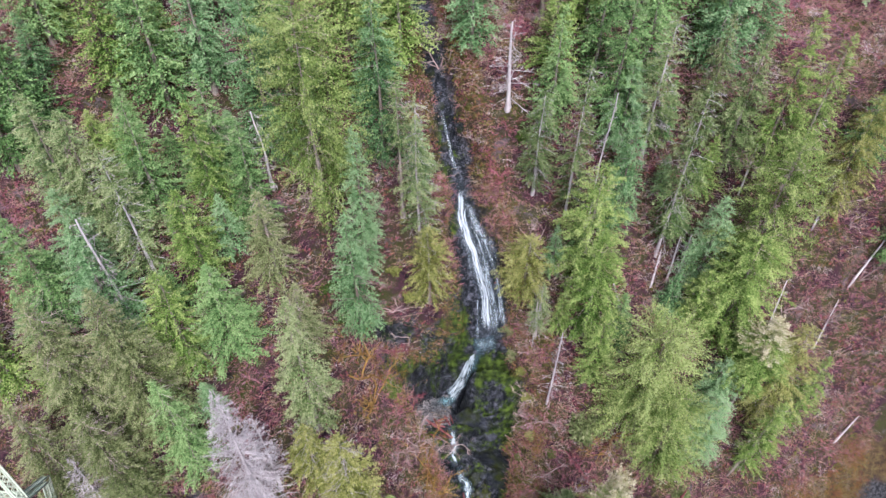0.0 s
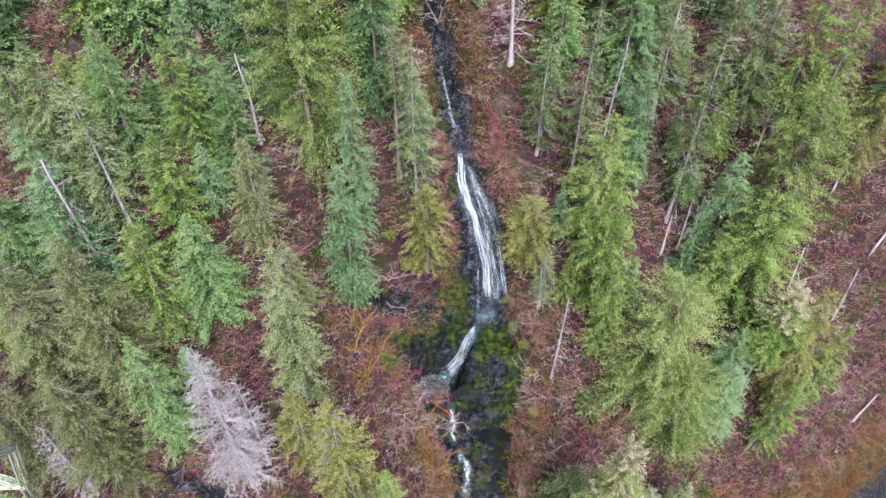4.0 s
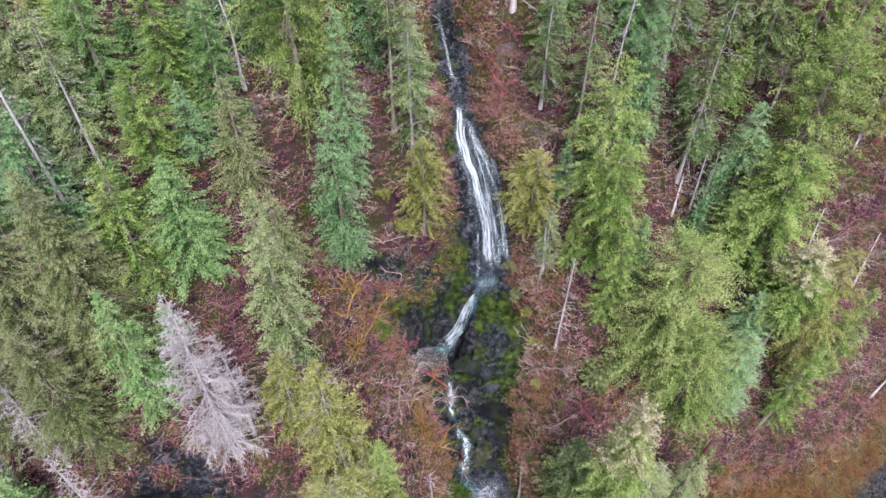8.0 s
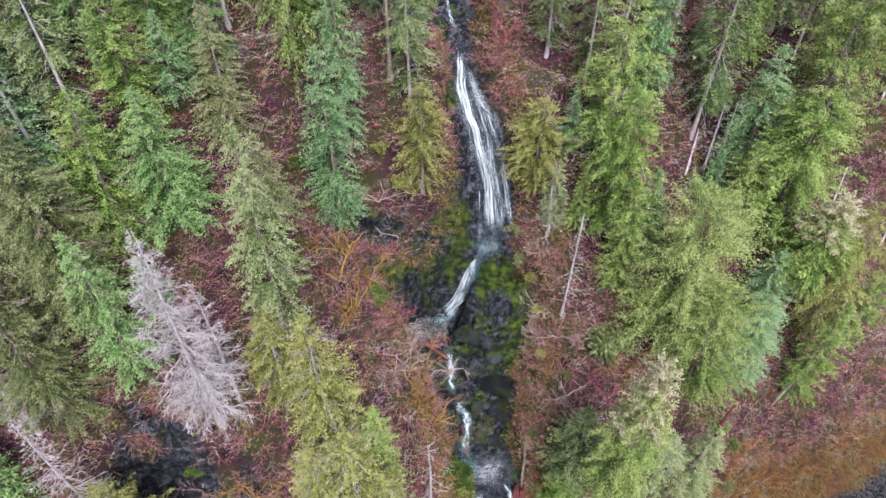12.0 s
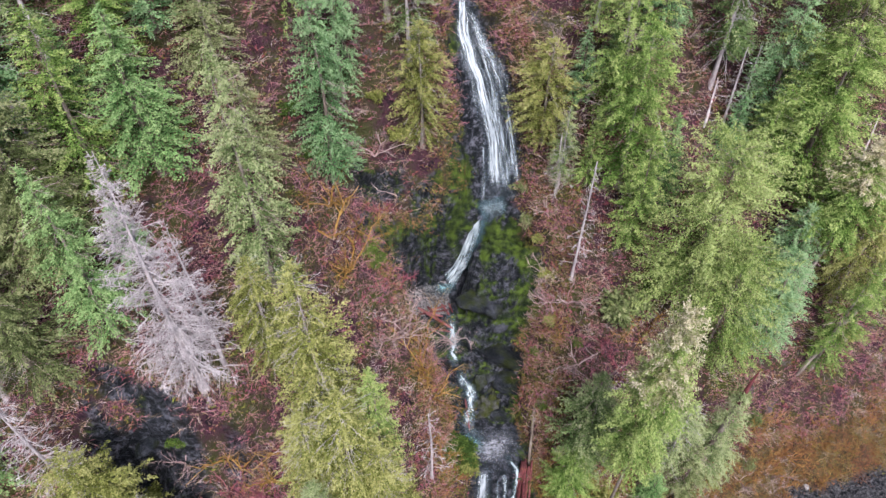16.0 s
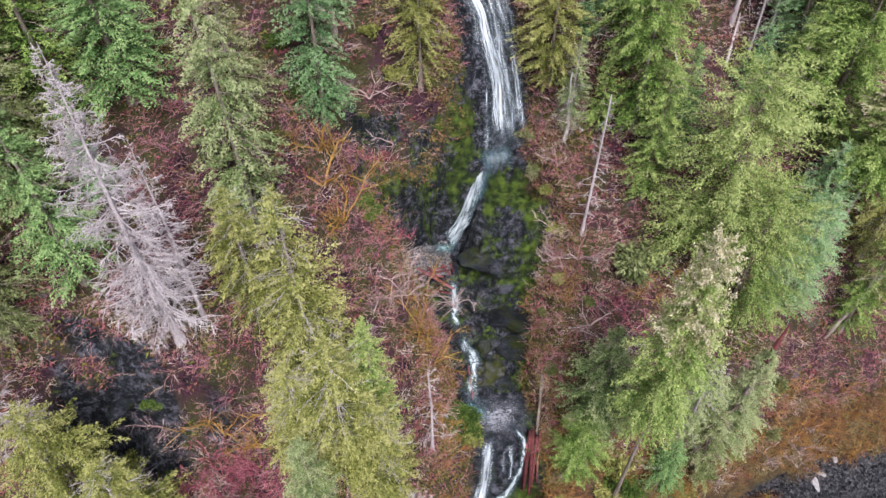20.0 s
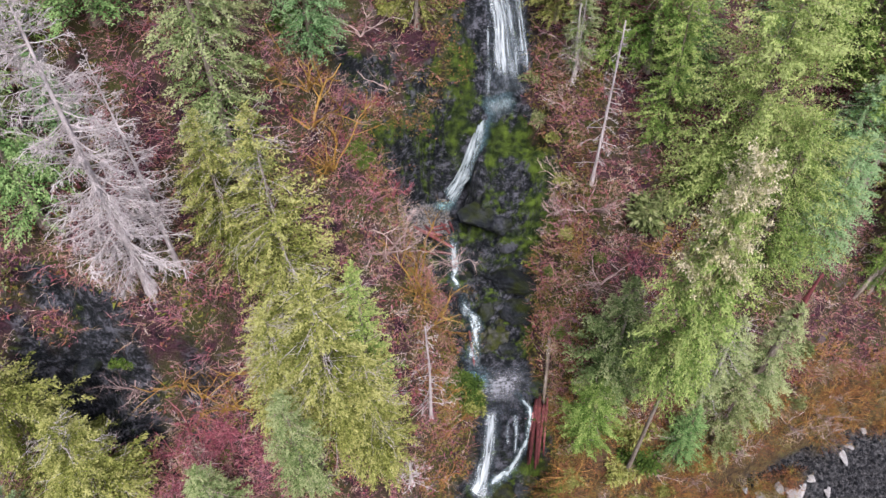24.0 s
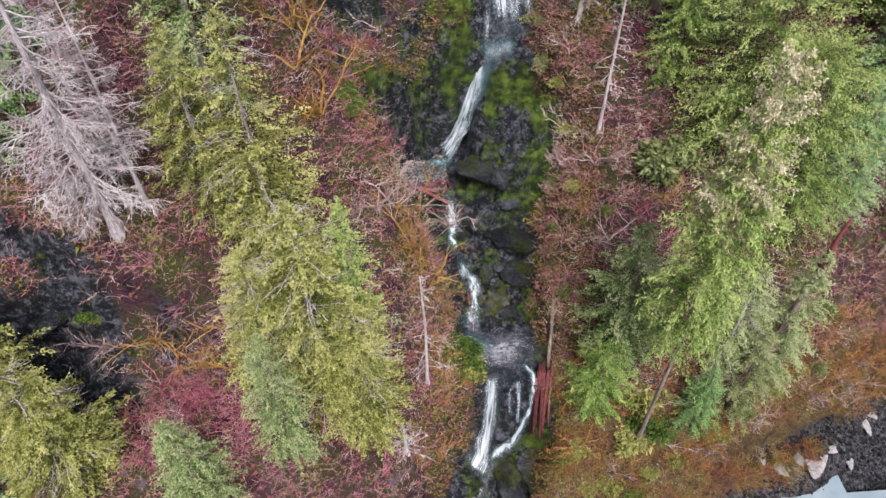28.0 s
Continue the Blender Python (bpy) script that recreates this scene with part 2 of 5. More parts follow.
# ---------------------------------------------------------------- materials
def shader(name, colours, scale=1.0, fine=9.0, rough=0.8, bump=0.3, tint=0.0, island=0.0, stretch=(1, 1, 1), world_space=False, leaf=0.0, shine=0.0, patch=None, patch_scale=0.5, patch_at=0.5, broad=0.9, grain=0.55):
    """Colours run along two sizes of noise; tint spreads them between objects, island between loose pieces."""
    m = bpy.data.materials.new(name)
    m.use_nodes = True
    nodes, links = m.node_tree.nodes, m.node_tree.links
    nodes.clear()
    out = nodes.new("ShaderNodeOutputMaterial")
    bsdf = nodes.new("ShaderNodeBsdfPrincipled")
    bsdf.inputs["Roughness"].default_value = rough
    bsdf.inputs["Specular IOR Level"].default_value = 0.08 + shine
    if world_space:
        where = nodes.new("ShaderNodeNewGeometry").outputs["Position"]
    else:
        where = nodes.new("ShaderNodeTexCoord").outputs["Object"]
    mapping = nodes.new("ShaderNodeMapping")
    mapping.inputs["Scale"].default_value = stretch
    links.new(where, mapping.inputs["Vector"])

    def cloud(size, detail=4.0):
        n = nodes.new("ShaderNodeTexNoise")
        n.inputs["Scale"].default_value, n.inputs["Detail"].default_value, n.inputs["Roughness"].default_value = size, detail, 0.62
        links.new(mapping.outputs["Vector"], n.inputs["Vector"])
        return n.outputs["Fac"]

    def calc(op, a, b):
        n = nodes.new("ShaderNodeMath")
        n.operation = op
        for k, v in enumerate((a, b)):
            if isinstance(v, (int, float)):
                n.inputs[k].default_value = v
            else:
                links.new(v, n.inputs[k])
        return n.outputs[0]

    small = cloud(scale * fine)
    total = calc("ADD", calc("MULTIPLY", cloud(scale), broad), calc("MULTIPLY", small, grain))
    total = calc("SUBTRACT", total, 0.5 * (broad + grain) - 0.5)
    if tint:
        r = nodes.new("ShaderNodeObjectInfo").outputs["Random"]
        total = calc("ADD", total, calc("MULTIPLY", calc("SUBTRACT", r, 0.5), tint))
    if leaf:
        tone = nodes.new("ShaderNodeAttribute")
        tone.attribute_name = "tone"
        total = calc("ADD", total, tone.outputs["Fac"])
    if island:
        r = nodes.new("ShaderNodeNewGeometry").outputs["Random Per Island"]
        total = calc("ADD", total, calc("MULTIPLY", calc("SUBTRACT", r, 0.5), island))
    ramp = nodes.new("ShaderNodeValToRGB")
    e = ramp.color_ramp.elements
    while len(e) < len(colours):
        e.new(0.5)
    for k, c in enumerate(colours):
        e[k].position = 0.24 + 0.52 * k / max(1, len(colours) - 1)
        e[k].color = (*c, 1)
    links.new(total, ramp.inputs["Fac"])
    colour = ramp.outputs["Color"]
    if patch:
        mix = nodes.new("ShaderNodeMix")
        mix.data_type = "RGBA"
        step = nodes.new("ShaderNodeMapRange")
        step.inputs["From Min"].default_value, step.inputs["From Max"].default_value = patch_at - 0.1, patch_at + 0.1
        links.new(cloud(patch_scale, 6.0), step.inputs["Value"])
        links.new(step.outputs["Result"], mix.inputs["Factor"])
        links.new(colour, mix.inputs["A"])
        mix.inputs["B"].default_value = (*patch, 1)
        colour = mix.outputs["Result"]
    links.new(colour, bsdf.inputs["Base Color"])
    if bump:
        b = nodes.new("ShaderNodeBump")
        b.inputs["Strength"].default_value, b.inputs["Distance"].default_value = bump, 0.3 / scale
        links.new(small, b.inputs["Height"])
        links.new(b.outputs["Normal"], bsdf.inputs["Normal"])
    surface = bsdf.outputs["BSDF"]
    if leaf:
        thin = nodes.new("ShaderNodeBsdfTranslucent")
        links.new(colour, thin.inputs["Color"])
        both = nodes.new("ShaderNodeMixShader")
        both.inputs["Fac"].default_value = leaf
        links.new(surface, both.inputs[1])
        links.new(thin.outputs["BSDF"], both.inputs[2])
        surface = both.outputs["Shader"]
    links.new(surface, out.inputs["Surface"])
    return m


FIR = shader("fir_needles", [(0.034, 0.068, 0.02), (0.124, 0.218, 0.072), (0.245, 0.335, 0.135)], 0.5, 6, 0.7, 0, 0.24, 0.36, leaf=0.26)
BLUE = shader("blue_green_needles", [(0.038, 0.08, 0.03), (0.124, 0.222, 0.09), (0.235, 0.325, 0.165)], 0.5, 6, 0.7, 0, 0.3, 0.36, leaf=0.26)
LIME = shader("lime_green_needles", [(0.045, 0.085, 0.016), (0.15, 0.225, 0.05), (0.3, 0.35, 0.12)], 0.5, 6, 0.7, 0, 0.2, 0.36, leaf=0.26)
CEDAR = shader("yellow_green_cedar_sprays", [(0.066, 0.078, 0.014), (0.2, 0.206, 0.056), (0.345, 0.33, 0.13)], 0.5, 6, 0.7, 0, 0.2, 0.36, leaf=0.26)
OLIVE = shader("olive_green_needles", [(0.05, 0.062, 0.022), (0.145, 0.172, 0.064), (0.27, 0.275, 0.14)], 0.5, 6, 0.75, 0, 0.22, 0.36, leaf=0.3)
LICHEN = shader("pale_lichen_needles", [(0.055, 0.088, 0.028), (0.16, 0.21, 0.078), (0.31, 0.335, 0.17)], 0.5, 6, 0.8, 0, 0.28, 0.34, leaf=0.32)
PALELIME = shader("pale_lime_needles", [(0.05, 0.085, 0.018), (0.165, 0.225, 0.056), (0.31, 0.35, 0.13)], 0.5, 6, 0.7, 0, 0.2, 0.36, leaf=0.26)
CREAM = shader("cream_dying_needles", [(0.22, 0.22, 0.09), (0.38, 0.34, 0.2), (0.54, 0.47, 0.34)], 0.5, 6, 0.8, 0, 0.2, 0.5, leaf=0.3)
BARK = shader("grey_brown_bark", [(0.07, 0.05, 0.04), (0.15, 0.12, 0.1), (0.27, 0.23, 0.2)], 0.9, 8, 0.9, 0.5, 0.3, stretch=(1, 1, 0.25))
PALE = shader("bleached_dead_wood", [(0.2, 0.165, 0.168), (0.34, 0.295, 0.30), (0.48, 0.43, 0.43)], 0.7, 8, 0.85, 0.3, 0.2, 0.2, stretch=(1, 1, 0.3))
TWIG = shader("bare_grey_pink_twigs", [(0.14, 0.085, 0.085), (0.26, 0.18, 0.175), (0.42, 0.33, 0.31)], 0.5, 6, 0.85, 0, 0.3, 0.4)
MOSSY = shader("orange_mossy_limbs", [(0.08, 0.042, 0.012), (0.2, 0.11, 0.028), (0.33, 0.21, 0.07)], 0.6, 6, 0.9, 0.2, 0.25, 0.3)
REDWOOD = shader("wet_red_brown_log", [(0.04, 0.012, 0.013), (0.115, 0.034, 0.036), (0.24, 0.1, 0.1)], 0.8, 8, 0.6, 0.5, 0.4, stretch=(1, 1, 0.2))
REDBRUSH = shader("red_brown_brush", [(0.1, 0.028, 0.04), (0.22, 0.058, 0.082), (0.35, 0.15, 0.17)], 0.25, 8, 0.9, 0, 0.3, 0.4)
RUST = shader("rust_orange_brush", [(0.11, 0.045, 0.015), (0.22, 0.105, 0.035), (0.33, 0.2, 0.07)], 0.25, 8, 0.9, 0, 0.2, 0.5)
FERN = shader("fern_green", [(0.03, 0.055, 0.012), (0.075, 0.115, 0.022), (0.14, 0.18, 0.04)], 0.3, 6, 0.8, 0, 0.3, 0.4, leaf=0.3)
ROCK = shader("wet_basalt", [(0.005, 0.006, 0.008), (0.016, 0.018, 0.023), (0.065, 0.065, 0.078)], 0.6, 7, 0.55, 1.0, 0.3, world_space=True, shine=0.06, patch=(0.02, 0.025, 0.005), patch_scale=0.4, patch_at=0.56)
MOSSROCK = shader("mossy_boulder", [(0.01, 0.011, 0.01), (0.026, 0.026, 0.023), (0.075, 0.072, 0.066)], 0.5, 8, 0.7, 0.7, 0.4, world_space=True, patch=(0.03, 0.034, 0.008), patch_scale=1.5, patch_at=0.5)
SHORE = shader("grey_river_stones", [(0.008, 0.008, 0.01), (0.024, 0.024, 0.028), (0.1, 0.095, 0.1)], 0.8, 8, 0.75, 0.4, 0.7, 0.8)
STEEL = shader("pale_green_painted_steel", [(0.30, 0.33, 0.25), (0.38, 0.41, 0.31), (0.45, 0.47, 0.38)], 0.5, 9, 0.55, 0.1, 0.15, patch=(0.22, 0.15, 0.1), patch_scale=0.8, patch_at=0.66)


# ---------------------------------------------------------------- mesh kit
class Build:
    """Gathers tubes and leaf blades for one mesh."""

    def __init__(self):
        self.v, self.f, self.n = [], [], 0

    def add(self, verts, faces):
        self.v.append(np.asarray(verts, float))
        self.f.append(np.asarray(faces) + self.n)
        self.n += len(verts)

    def blades(self, base, way, side, length, width, sag=0.15):
        """Kite-shaped blades from base along way."""
        base, way, side = (np.asarray(a, float) for a in (base, way, side))
        length, width = np.asarray(length)[:, None], np.asarray(width)[:, None]
        mid = base + way * length * 0.45
        down = np.array([0, 0, -1.0]) * length * sag
        v = np.stack([base, mid + side * width * 0.5 + down * 0.4, base + way * length + down, mid - side * width * 0.5 + down * 0.4], 1).reshape(-1, 3)
        self.add(v, np.arange(len(v)).reshape(-1, 4))

    def needles(self, base, way, side, length, width, sag=0.15):
        """Pointed three-cornered sprays from base along way."""
        base, way, side = (np.asarray(a, float) for a in (base, way, side))
        length, width = np.asarray(length)[:, None], np.asarray(width)[:, None]
        v = np.stack([base + side * width * 0.5, base - side * width * 0.5, base + way * length + np.array([0, 0, -1.0]) * length * sag], 1).reshape(-1, 3)
        self.add(v, np.arange(len(v)).reshape(-1, 3))

    def tube(self, points, radii, sides=5, tip=True):
        points = np.asarray(points, float)
        ways = np.gradient(points, axis=0)
        ways /= np.linalg.norm(ways, axis=1)[:, None] + 1e-9
        ref = np.array([0.31, 0.95, 0.07]) if abs(ways[0][2]) > 0.8 else np.array([0, 0, 1.0])
        a = np.cross(ways, ref)
        a /= np.linalg.norm(a, axis=1)[:, None] + 1e-9
        b = np.cross(ways, a)
        ang = np.arange(sides) * 2 * math.pi / sides
        ring = points[:, None] + np.asarray(radii)[:, None, None] * (a[:, None] * np.cos(ang)[None, :, None] + b[:, None] * np.sin(ang)[None, :, None])
        k, s = np.arange(len(points) - 1)[:, None] * sides, np.arange(sides)[None]
        f = np.stack([k + s, k + (s + 1) % sides, k + sides + (s + 1) % sides, k + sides + s], 2).reshape(-1, 4)
        self.add(ring.reshape(-1, 3), f)

    def mesh(self, name, material, smooth_faces=False, tone=None):
        v, f = np.concatenate(self.v), np.concatenate(self.f)
        me = bpy.data.meshes.new(name)
        me.vertices.add(len(v))
        me.vertices.foreach_set("co", v.ravel())
        me.loops.add(f.size)
        me.loops.foreach_set("vertex_index", f.ravel().astype(np.int32))
        me.polygons.add(len(f))
        me.polygons.foreach_set("loop_start", np.arange(0, f.size, f.shape[1], dtype=np.int32))
        me.materials.append(material)
        if smooth_faces:
            me.polygons.foreach_set("use_smooth", np.ones(len(f), bool))
        me.update(calc_edges=True)
        if tone is not None:
            me.attributes.new("tone", "FLOAT", "POINT").data.foreach_set("value", np.ascontiguousarray(tone, dtype=np.float32))
        return me


def unit(a):
    return a / (np.linalg.norm(a, axis=-1, keepdims=True) + 1e-9)


def rise(x, y):
    return float(floor_at(np.array([x]), np.array([y]))[0])

# ---------------------------------------------------------------- ground: one sheet from the creek to the horizon
def spaced(start, stop, fine, a, b, mid):
    """Coordinates: fine steps from a to b, mid steps to start and stop, then wider to the horizon."""
    inner = np.arange(a, b, fine)
    left, right = np.arange(start, a, mid), np.arange(b, stop, mid)
    far = np.array([6, 14, 26, 45, 75, 120, 200, 340, 600, 1000])
    return np.concatenate([start - far[::-1], left, inner, right, stop + far])


gx, gy = spaced(-76, 84, 0.18, -6, 14, 0.66), spaced(10, 100, 0.2, 27, 60, 0.5)
GX, GY = np.meshgrid(gx, gy)
GZ = floor_at(GX, GY)
wet = wetness(GX, GY) * ((GY > 18) & (GY < 96))
pool = ((np.abs(GY - 37.6) < 3.2) | (np.abs(GY - 53.3) < 2.4) & (GX < 2.2)) * wet
sx = GX + wet * (1 - pool) * 0.22 * fbm(GX / 1.6, GY / 1.6, GZ / 1.8, 3, 51)
sy = GY + wet * (1 - pool) * 0.3 * fbm(GX / 1.6, GY / 2, GZ / 1.2, 3, 61)
rows, cols = GX.shape
idx = np.arange(rows * cols).reshape(rows, cols)
sheet = Build()
sheet.add(np.stack([sx, sy, GZ], 2).reshape(-1, 3), np.stack([idx[:-1, :-1], idx[:-1, 1:], idx[1:, 1:], idx[1:, :-1]], 2).reshape(-1, 4))

SOIL = shader("leaf_littered_soil", [(0.018, 0.012, 0.016), (0.062, 0.026, 0.038), (0.055, 0.032, 0.033), (0.046, 0.042, 0.016), (0.105, 0.08, 0.088)], 0.34, 13, 0.95, 0.9, world_space=True, patch=(0.05, 0.054, 0.016), patch_scale=0.22, patch_at=0.57, broad=1.5, grain=0.5)


def ground_material():
    """Soil, rock by the creek, stones by the river, each with its own grain."""
    m = SOIL
    nodes, links = m.node_tree.nodes, m.node_tree.links
    soil = [n for n in nodes if n.type == "BSDF_PRINCIPLED"][0]
    out = [n for n in nodes if n.type == "OUTPUT_MATERIAL"][0]
    where = nodes.new("ShaderNodeNewGeometry")

    def layer(fac_name, ramp_colours, scale, rough, moss=None):
        noise_n = nodes.new("ShaderNodeTexNoise")
        noise_n.inputs["Scale"].default_value, noise_n.inputs["Detail"].default_value, noise_n.inputs["Roughness"].default_value = scale, 7, 0.7
        links.new(where.outputs["Position"], noise_n.inputs["Vector"])
        ramp = nodes.new("ShaderNodeValToRGB")
        e = ramp.color_ramp.elements
        while len(e) < len(ramp_colours):
            e.new(0.5)
        for k, c in enumerate(ramp_colours):
            e[k].position, e[k].color = 0.62 + 0.27 * k / (len(ramp_colours) - 1), (*c, 1)
        links.new(noise_n.outputs["Fac"], ramp.inputs["Fac"])
        colour = ramp.outputs["Color"]
        if moss:
            n2 = nodes.new("ShaderNodeTexNoise")
            n2.inputs["Scale"].default_value, n2.inputs["Detail"].default_value, n2.inputs["Roughness"].default_value = 1.7, 7, 0.68
            links.new(where.outputs["Position"], n2.inputs["Vector"])
            amount = nodes.new("ShaderNodeAttribute")
            amount.attribute_name = "moss"
            add = nodes.new("ShaderNodeMath")
            links.new(n2.outputs["Fac"], add.inputs[0])
            links.new(amount.outputs["Fac"], add.inputs[1])
            step = nodes.new("ShaderNodeMapRange")
            step.inputs["From Min"].default_value, step.inputs["From Max"].default_value = 0.5, 0.62
            links.new(add.outputs[0], step.inputs["Value"])
            n3 = nodes.new("ShaderNodeTexNoise")
            n3.inputs["Scale"].default_value, n3.inputs["Detail"].default_value = 1.2, 8
            links.new(where.outputs["Position"], n3.inputs["Vector"])
            green = nodes.new("ShaderNodeValToRGB")
            ge = green.color_ramp.elements
            ge[0].position, ge[0].color = 0.4, (*moss[0], 1)
            ge[1].position, ge[1].color = 0.68, (*moss[1], 1)
            links.new(n3.outputs["Fac"], green.inputs["Fac"])
            mix = nodes.new("ShaderNodeMix")
            mix.data_type = "RGBA"
            links.new(step.outputs["Result"], mix.inputs["Factor"])
            links.new(colour, mix.inputs["A"])
            links.new(green.outputs["Color"], mix.inputs["B"])
            colour = mix.outputs["Result"]
        bsdf = nodes.new("ShaderNodeBsdfPrincipled")
        bsdf.inputs["Roughness"].default_value = rough
        bsdf.inputs["Specular IOR Level"].default_value = 0.14
        links.new(colour, bsdf.inputs["Base Color"])
        b = nodes.new("ShaderNodeBump")
        b.inputs["Strength"].default_value, b.inputs["Distance"].default_value = 1.0, 0.3
        grit = nodes.new("ShaderNodeTexNoise")
        grit.inputs["Scale"].default_value, grit.inputs["Detail"].default_value, grit.inputs["Roughness"].default_value = scale * 4, 6, 0.7
        links.new(where.outputs["Position"], grit.inputs["Vector"])
        both_h = nodes.new("ShaderNodeMath")
        both_h.operation = "MULTIPLY_ADD"
        both_h.inputs[1].default_value = 0.5
        links.new(grit.outputs["Fac"], both_h.inputs[0])
        links.new(noise_n.outputs["Fac"], both_h.inputs[2])
        links.new(both_h.outputs[0], b.inputs["Height"])
        links.new(both_h.outputs[0], ramp.inputs["Fac"])
        links.new(b.outputs["Normal"], bsdf.inputs["Normal"])
        fac = nodes.new("ShaderNodeAttribute")
        fac.attribute_name = fac_name
        return bsdf.outputs["BSDF"], fac.outputs["Fac"]

    surface = soil.outputs["BSDF"]
    # palest rock colour imitates highlights on the raised grain of the wet stone
    for made in (layer("rock", [(0.002, 0.003, 0.004), (0.0085, 0.0095, 0.0125), (0.075, 0.074, 0.09)], 1.1, 0.42, ((0.008, 0.014, 0.004), (0.06, 0.088, 0.012))),
                 layer("shore", [(0.006, 0.006, 0.008), (0.022, 0.021, 0.024), (0.1, 0.095, 0.1)], 2.4, 0.7),
                 layer("rust", [(0.026, 0.017, 0.011), (0.06, 0.036, 0.018), (0.09, 0.068, 0.026)], 0.9, 0.9)):
        mix = nodes.new("ShaderNodeMixShader")
        links.new(made[1], mix.inputs["Fac"])
        links.new(surface, mix.inputs[1])
        links.new(made[0], mix.inputs[2])
        surface = mix.outputs["Shader"]
    links.new(surface, out.inputs["Surface"])
    return m


ground = new("ground", sheet.mesh("ground", ground_material(), True))
tagged(ground, "steep forested ravine slope of reddish-brown litter, wet rock and moss", "ground", kind="structure")
cliff_w = gully(GX, GY)
steep = np.hypot(*(np.gradient(GZ, axis, axis=k) for k, axis in ((0, gy), (1, gx))))
cushion = smooth(53.4, 54.2, GY) * smooth(-57.6, -56.9, -GY) * smooth(4.2, 5.4, GX)
moss = -0.07 + 0.22 * vnoise(GX / 1.9, GY / 1.9, GZ / 1.6, 29) + 0.1 * smooth(1.6, 0.6, steep) + 0.42 * cushion + 0.2 * smooth(8.6, 10.4, GX) * (GY < 53)
moss = moss + 0.12 * smooth(47.5, 49, GY) * smooth(-53, -51, -GY) + 0.22 * smooth(57, 59, GY) * smooth(0.9, -0.6, GX - creek(GY)[0]) - 0.2 * pool - 0.1 * smooth(57.6, 59, GY) - 0.1 * cliff_w + 0.12 * wall_w(GX, GY)
# dark rock on the west wall also paints the shade below its overhang
for name, values in (("rock", np.clip(wet + cliff_w + ledge_at(GX, GY)[1] + wall_w(GX, GY), 0, 1)), ("moss", moss), ("shore", smooth(0.9, 2.2, -GZ - 3.0 * smooth(45, 36, GX) + 0.8 * fbm(GX / 2, GY / 2, 0, 3, 81)) * (1 - wet)),
                     ("rust", smooth(9, 15, GX) * smooth(-7, -2, -GZ + 3 * fbm(GX / 4, GY / 4, 0, 3, 91)) * smooth(-2.4, -1.2, GZ + 3.0 * smooth(45, 36, GX)) * (1 - wet))):
    att = ground.data.attributes.new(name, "FLOAT", "POINT")
    att.data.foreach_set("value", np.ascontiguousarray(values, dtype=np.float32).ravel())


# ---------------------------------------------------------------- water
def water_material(name, deep, foam, amount, stretch, gloss=0.12, clear=0.0):
    """Dark water with white foam in streaks along the flow."""
    m = bpy.data.materials.new(name)
    m.use_nodes = True
    nodes, links = m.node_tree.nodes, m.node_tree.links
    bsdf = nodes["Principled BSDF"]
    uv = nodes.new("ShaderNodeTexCoord")
    mp = nodes.new("ShaderNodeMapping")
    mp.inputs["Scale"].default_value = stretch
    links.new(uv.outputs["UV"], mp.inputs["Vector"])
    n = nodes.new("ShaderNodeTexNoise")
    n.inputs["Scale"].default_value, n.inputs["Detail"].default_value, n.inputs["Roughness"].default_value = 1.0, 5, 0.6
    links.new(mp.outputs["Vector"], n.inputs["Vector"])
    step = nodes.new("ShaderNodeMapRange")
    step.inputs["From Min"].default_value, step.inputs["From Max"].default_value = 0.55 - amount * 0.4, (1.04 if clear else 0.86) - amount * 0.4
    flow = n.outputs["Fac"]
    if clear:
        coarse = nodes.new("ShaderNodeTexNoise")
        coarse.inputs["Scale"].default_value, coarse.inputs["Detail"].default_value = 0.45, 3
        links.new(mp.outputs["Vector"], coarse.inputs["Vector"])
        rim = nodes.new("ShaderNodeAttribute")
        rim.attribute_name = "rim"
        terms = []
        for value, a, c in ((flow, 0.7, 0.0), (coarse.outputs["Fac"], 0.45, -0.075), (rim.outputs["Fac"], -0.42, 0.10)):
            t = nodes.new("ShaderNodeMath")
            t.operation = "MULTIPLY_ADD"
            t.inputs[1].default_value, t.inputs[2].default_value = a, c
            links.new(value, t.inputs[0])
            terms.append(t.outputs[0])
        for other in terms[1:]:
            t = nodes.new("ShaderNodeMath")
            links.new(terms[0], t.inputs[0])
            links.new(other, t.inputs[1])
            terms[0] = t.outputs[0]
        flow = terms[0]
    links.new(flow, step.inputs["Value"])
    mix = nodes.new("ShaderNodeMix")
    mix.data_type = "RGBA"
    mix.inputs["A"].default_value, mix.inputs["B"].default_value = (*deep, 1), (*foam, 1)
    links.new(step.outputs["Result"], mix.inputs["Factor"])
    links.new(mix.outputs["Result"], bsdf.inputs["Base Color"])
    bsdf.inputs["Roughness"].default_value = gloss
    b = nodes.new("ShaderNodeBump")
    b.inputs["Strength"].default_value, b.inputs["Distance"].default_value = 0.35, 0.12
    links.new(n.outputs["Fac"], b.inputs["Height"])
    links.new(b.outputs["Normal"], bsdf.inputs["Normal"])
    if clear:
        clearer = nodes.new("ShaderNodeBsdfTransparent")
        both = nodes.new("ShaderNodeMixShader")
        part_m = nodes.new("ShaderNodeMapRange")
        part_m.inputs["To Min"].default_value, part_m.inputs["To Max"].default_value = clear, 0.0
        links.new(step.outputs["Result"], part_m.inputs["Value"])
        links.new(part_m.outputs["Result"], both.inputs["Fac"])
        links.new(bsdf.outputs["BSDF"], both.inputs[1])
        links.new(clearer.outputs["BSDF"], both.inputs[2])
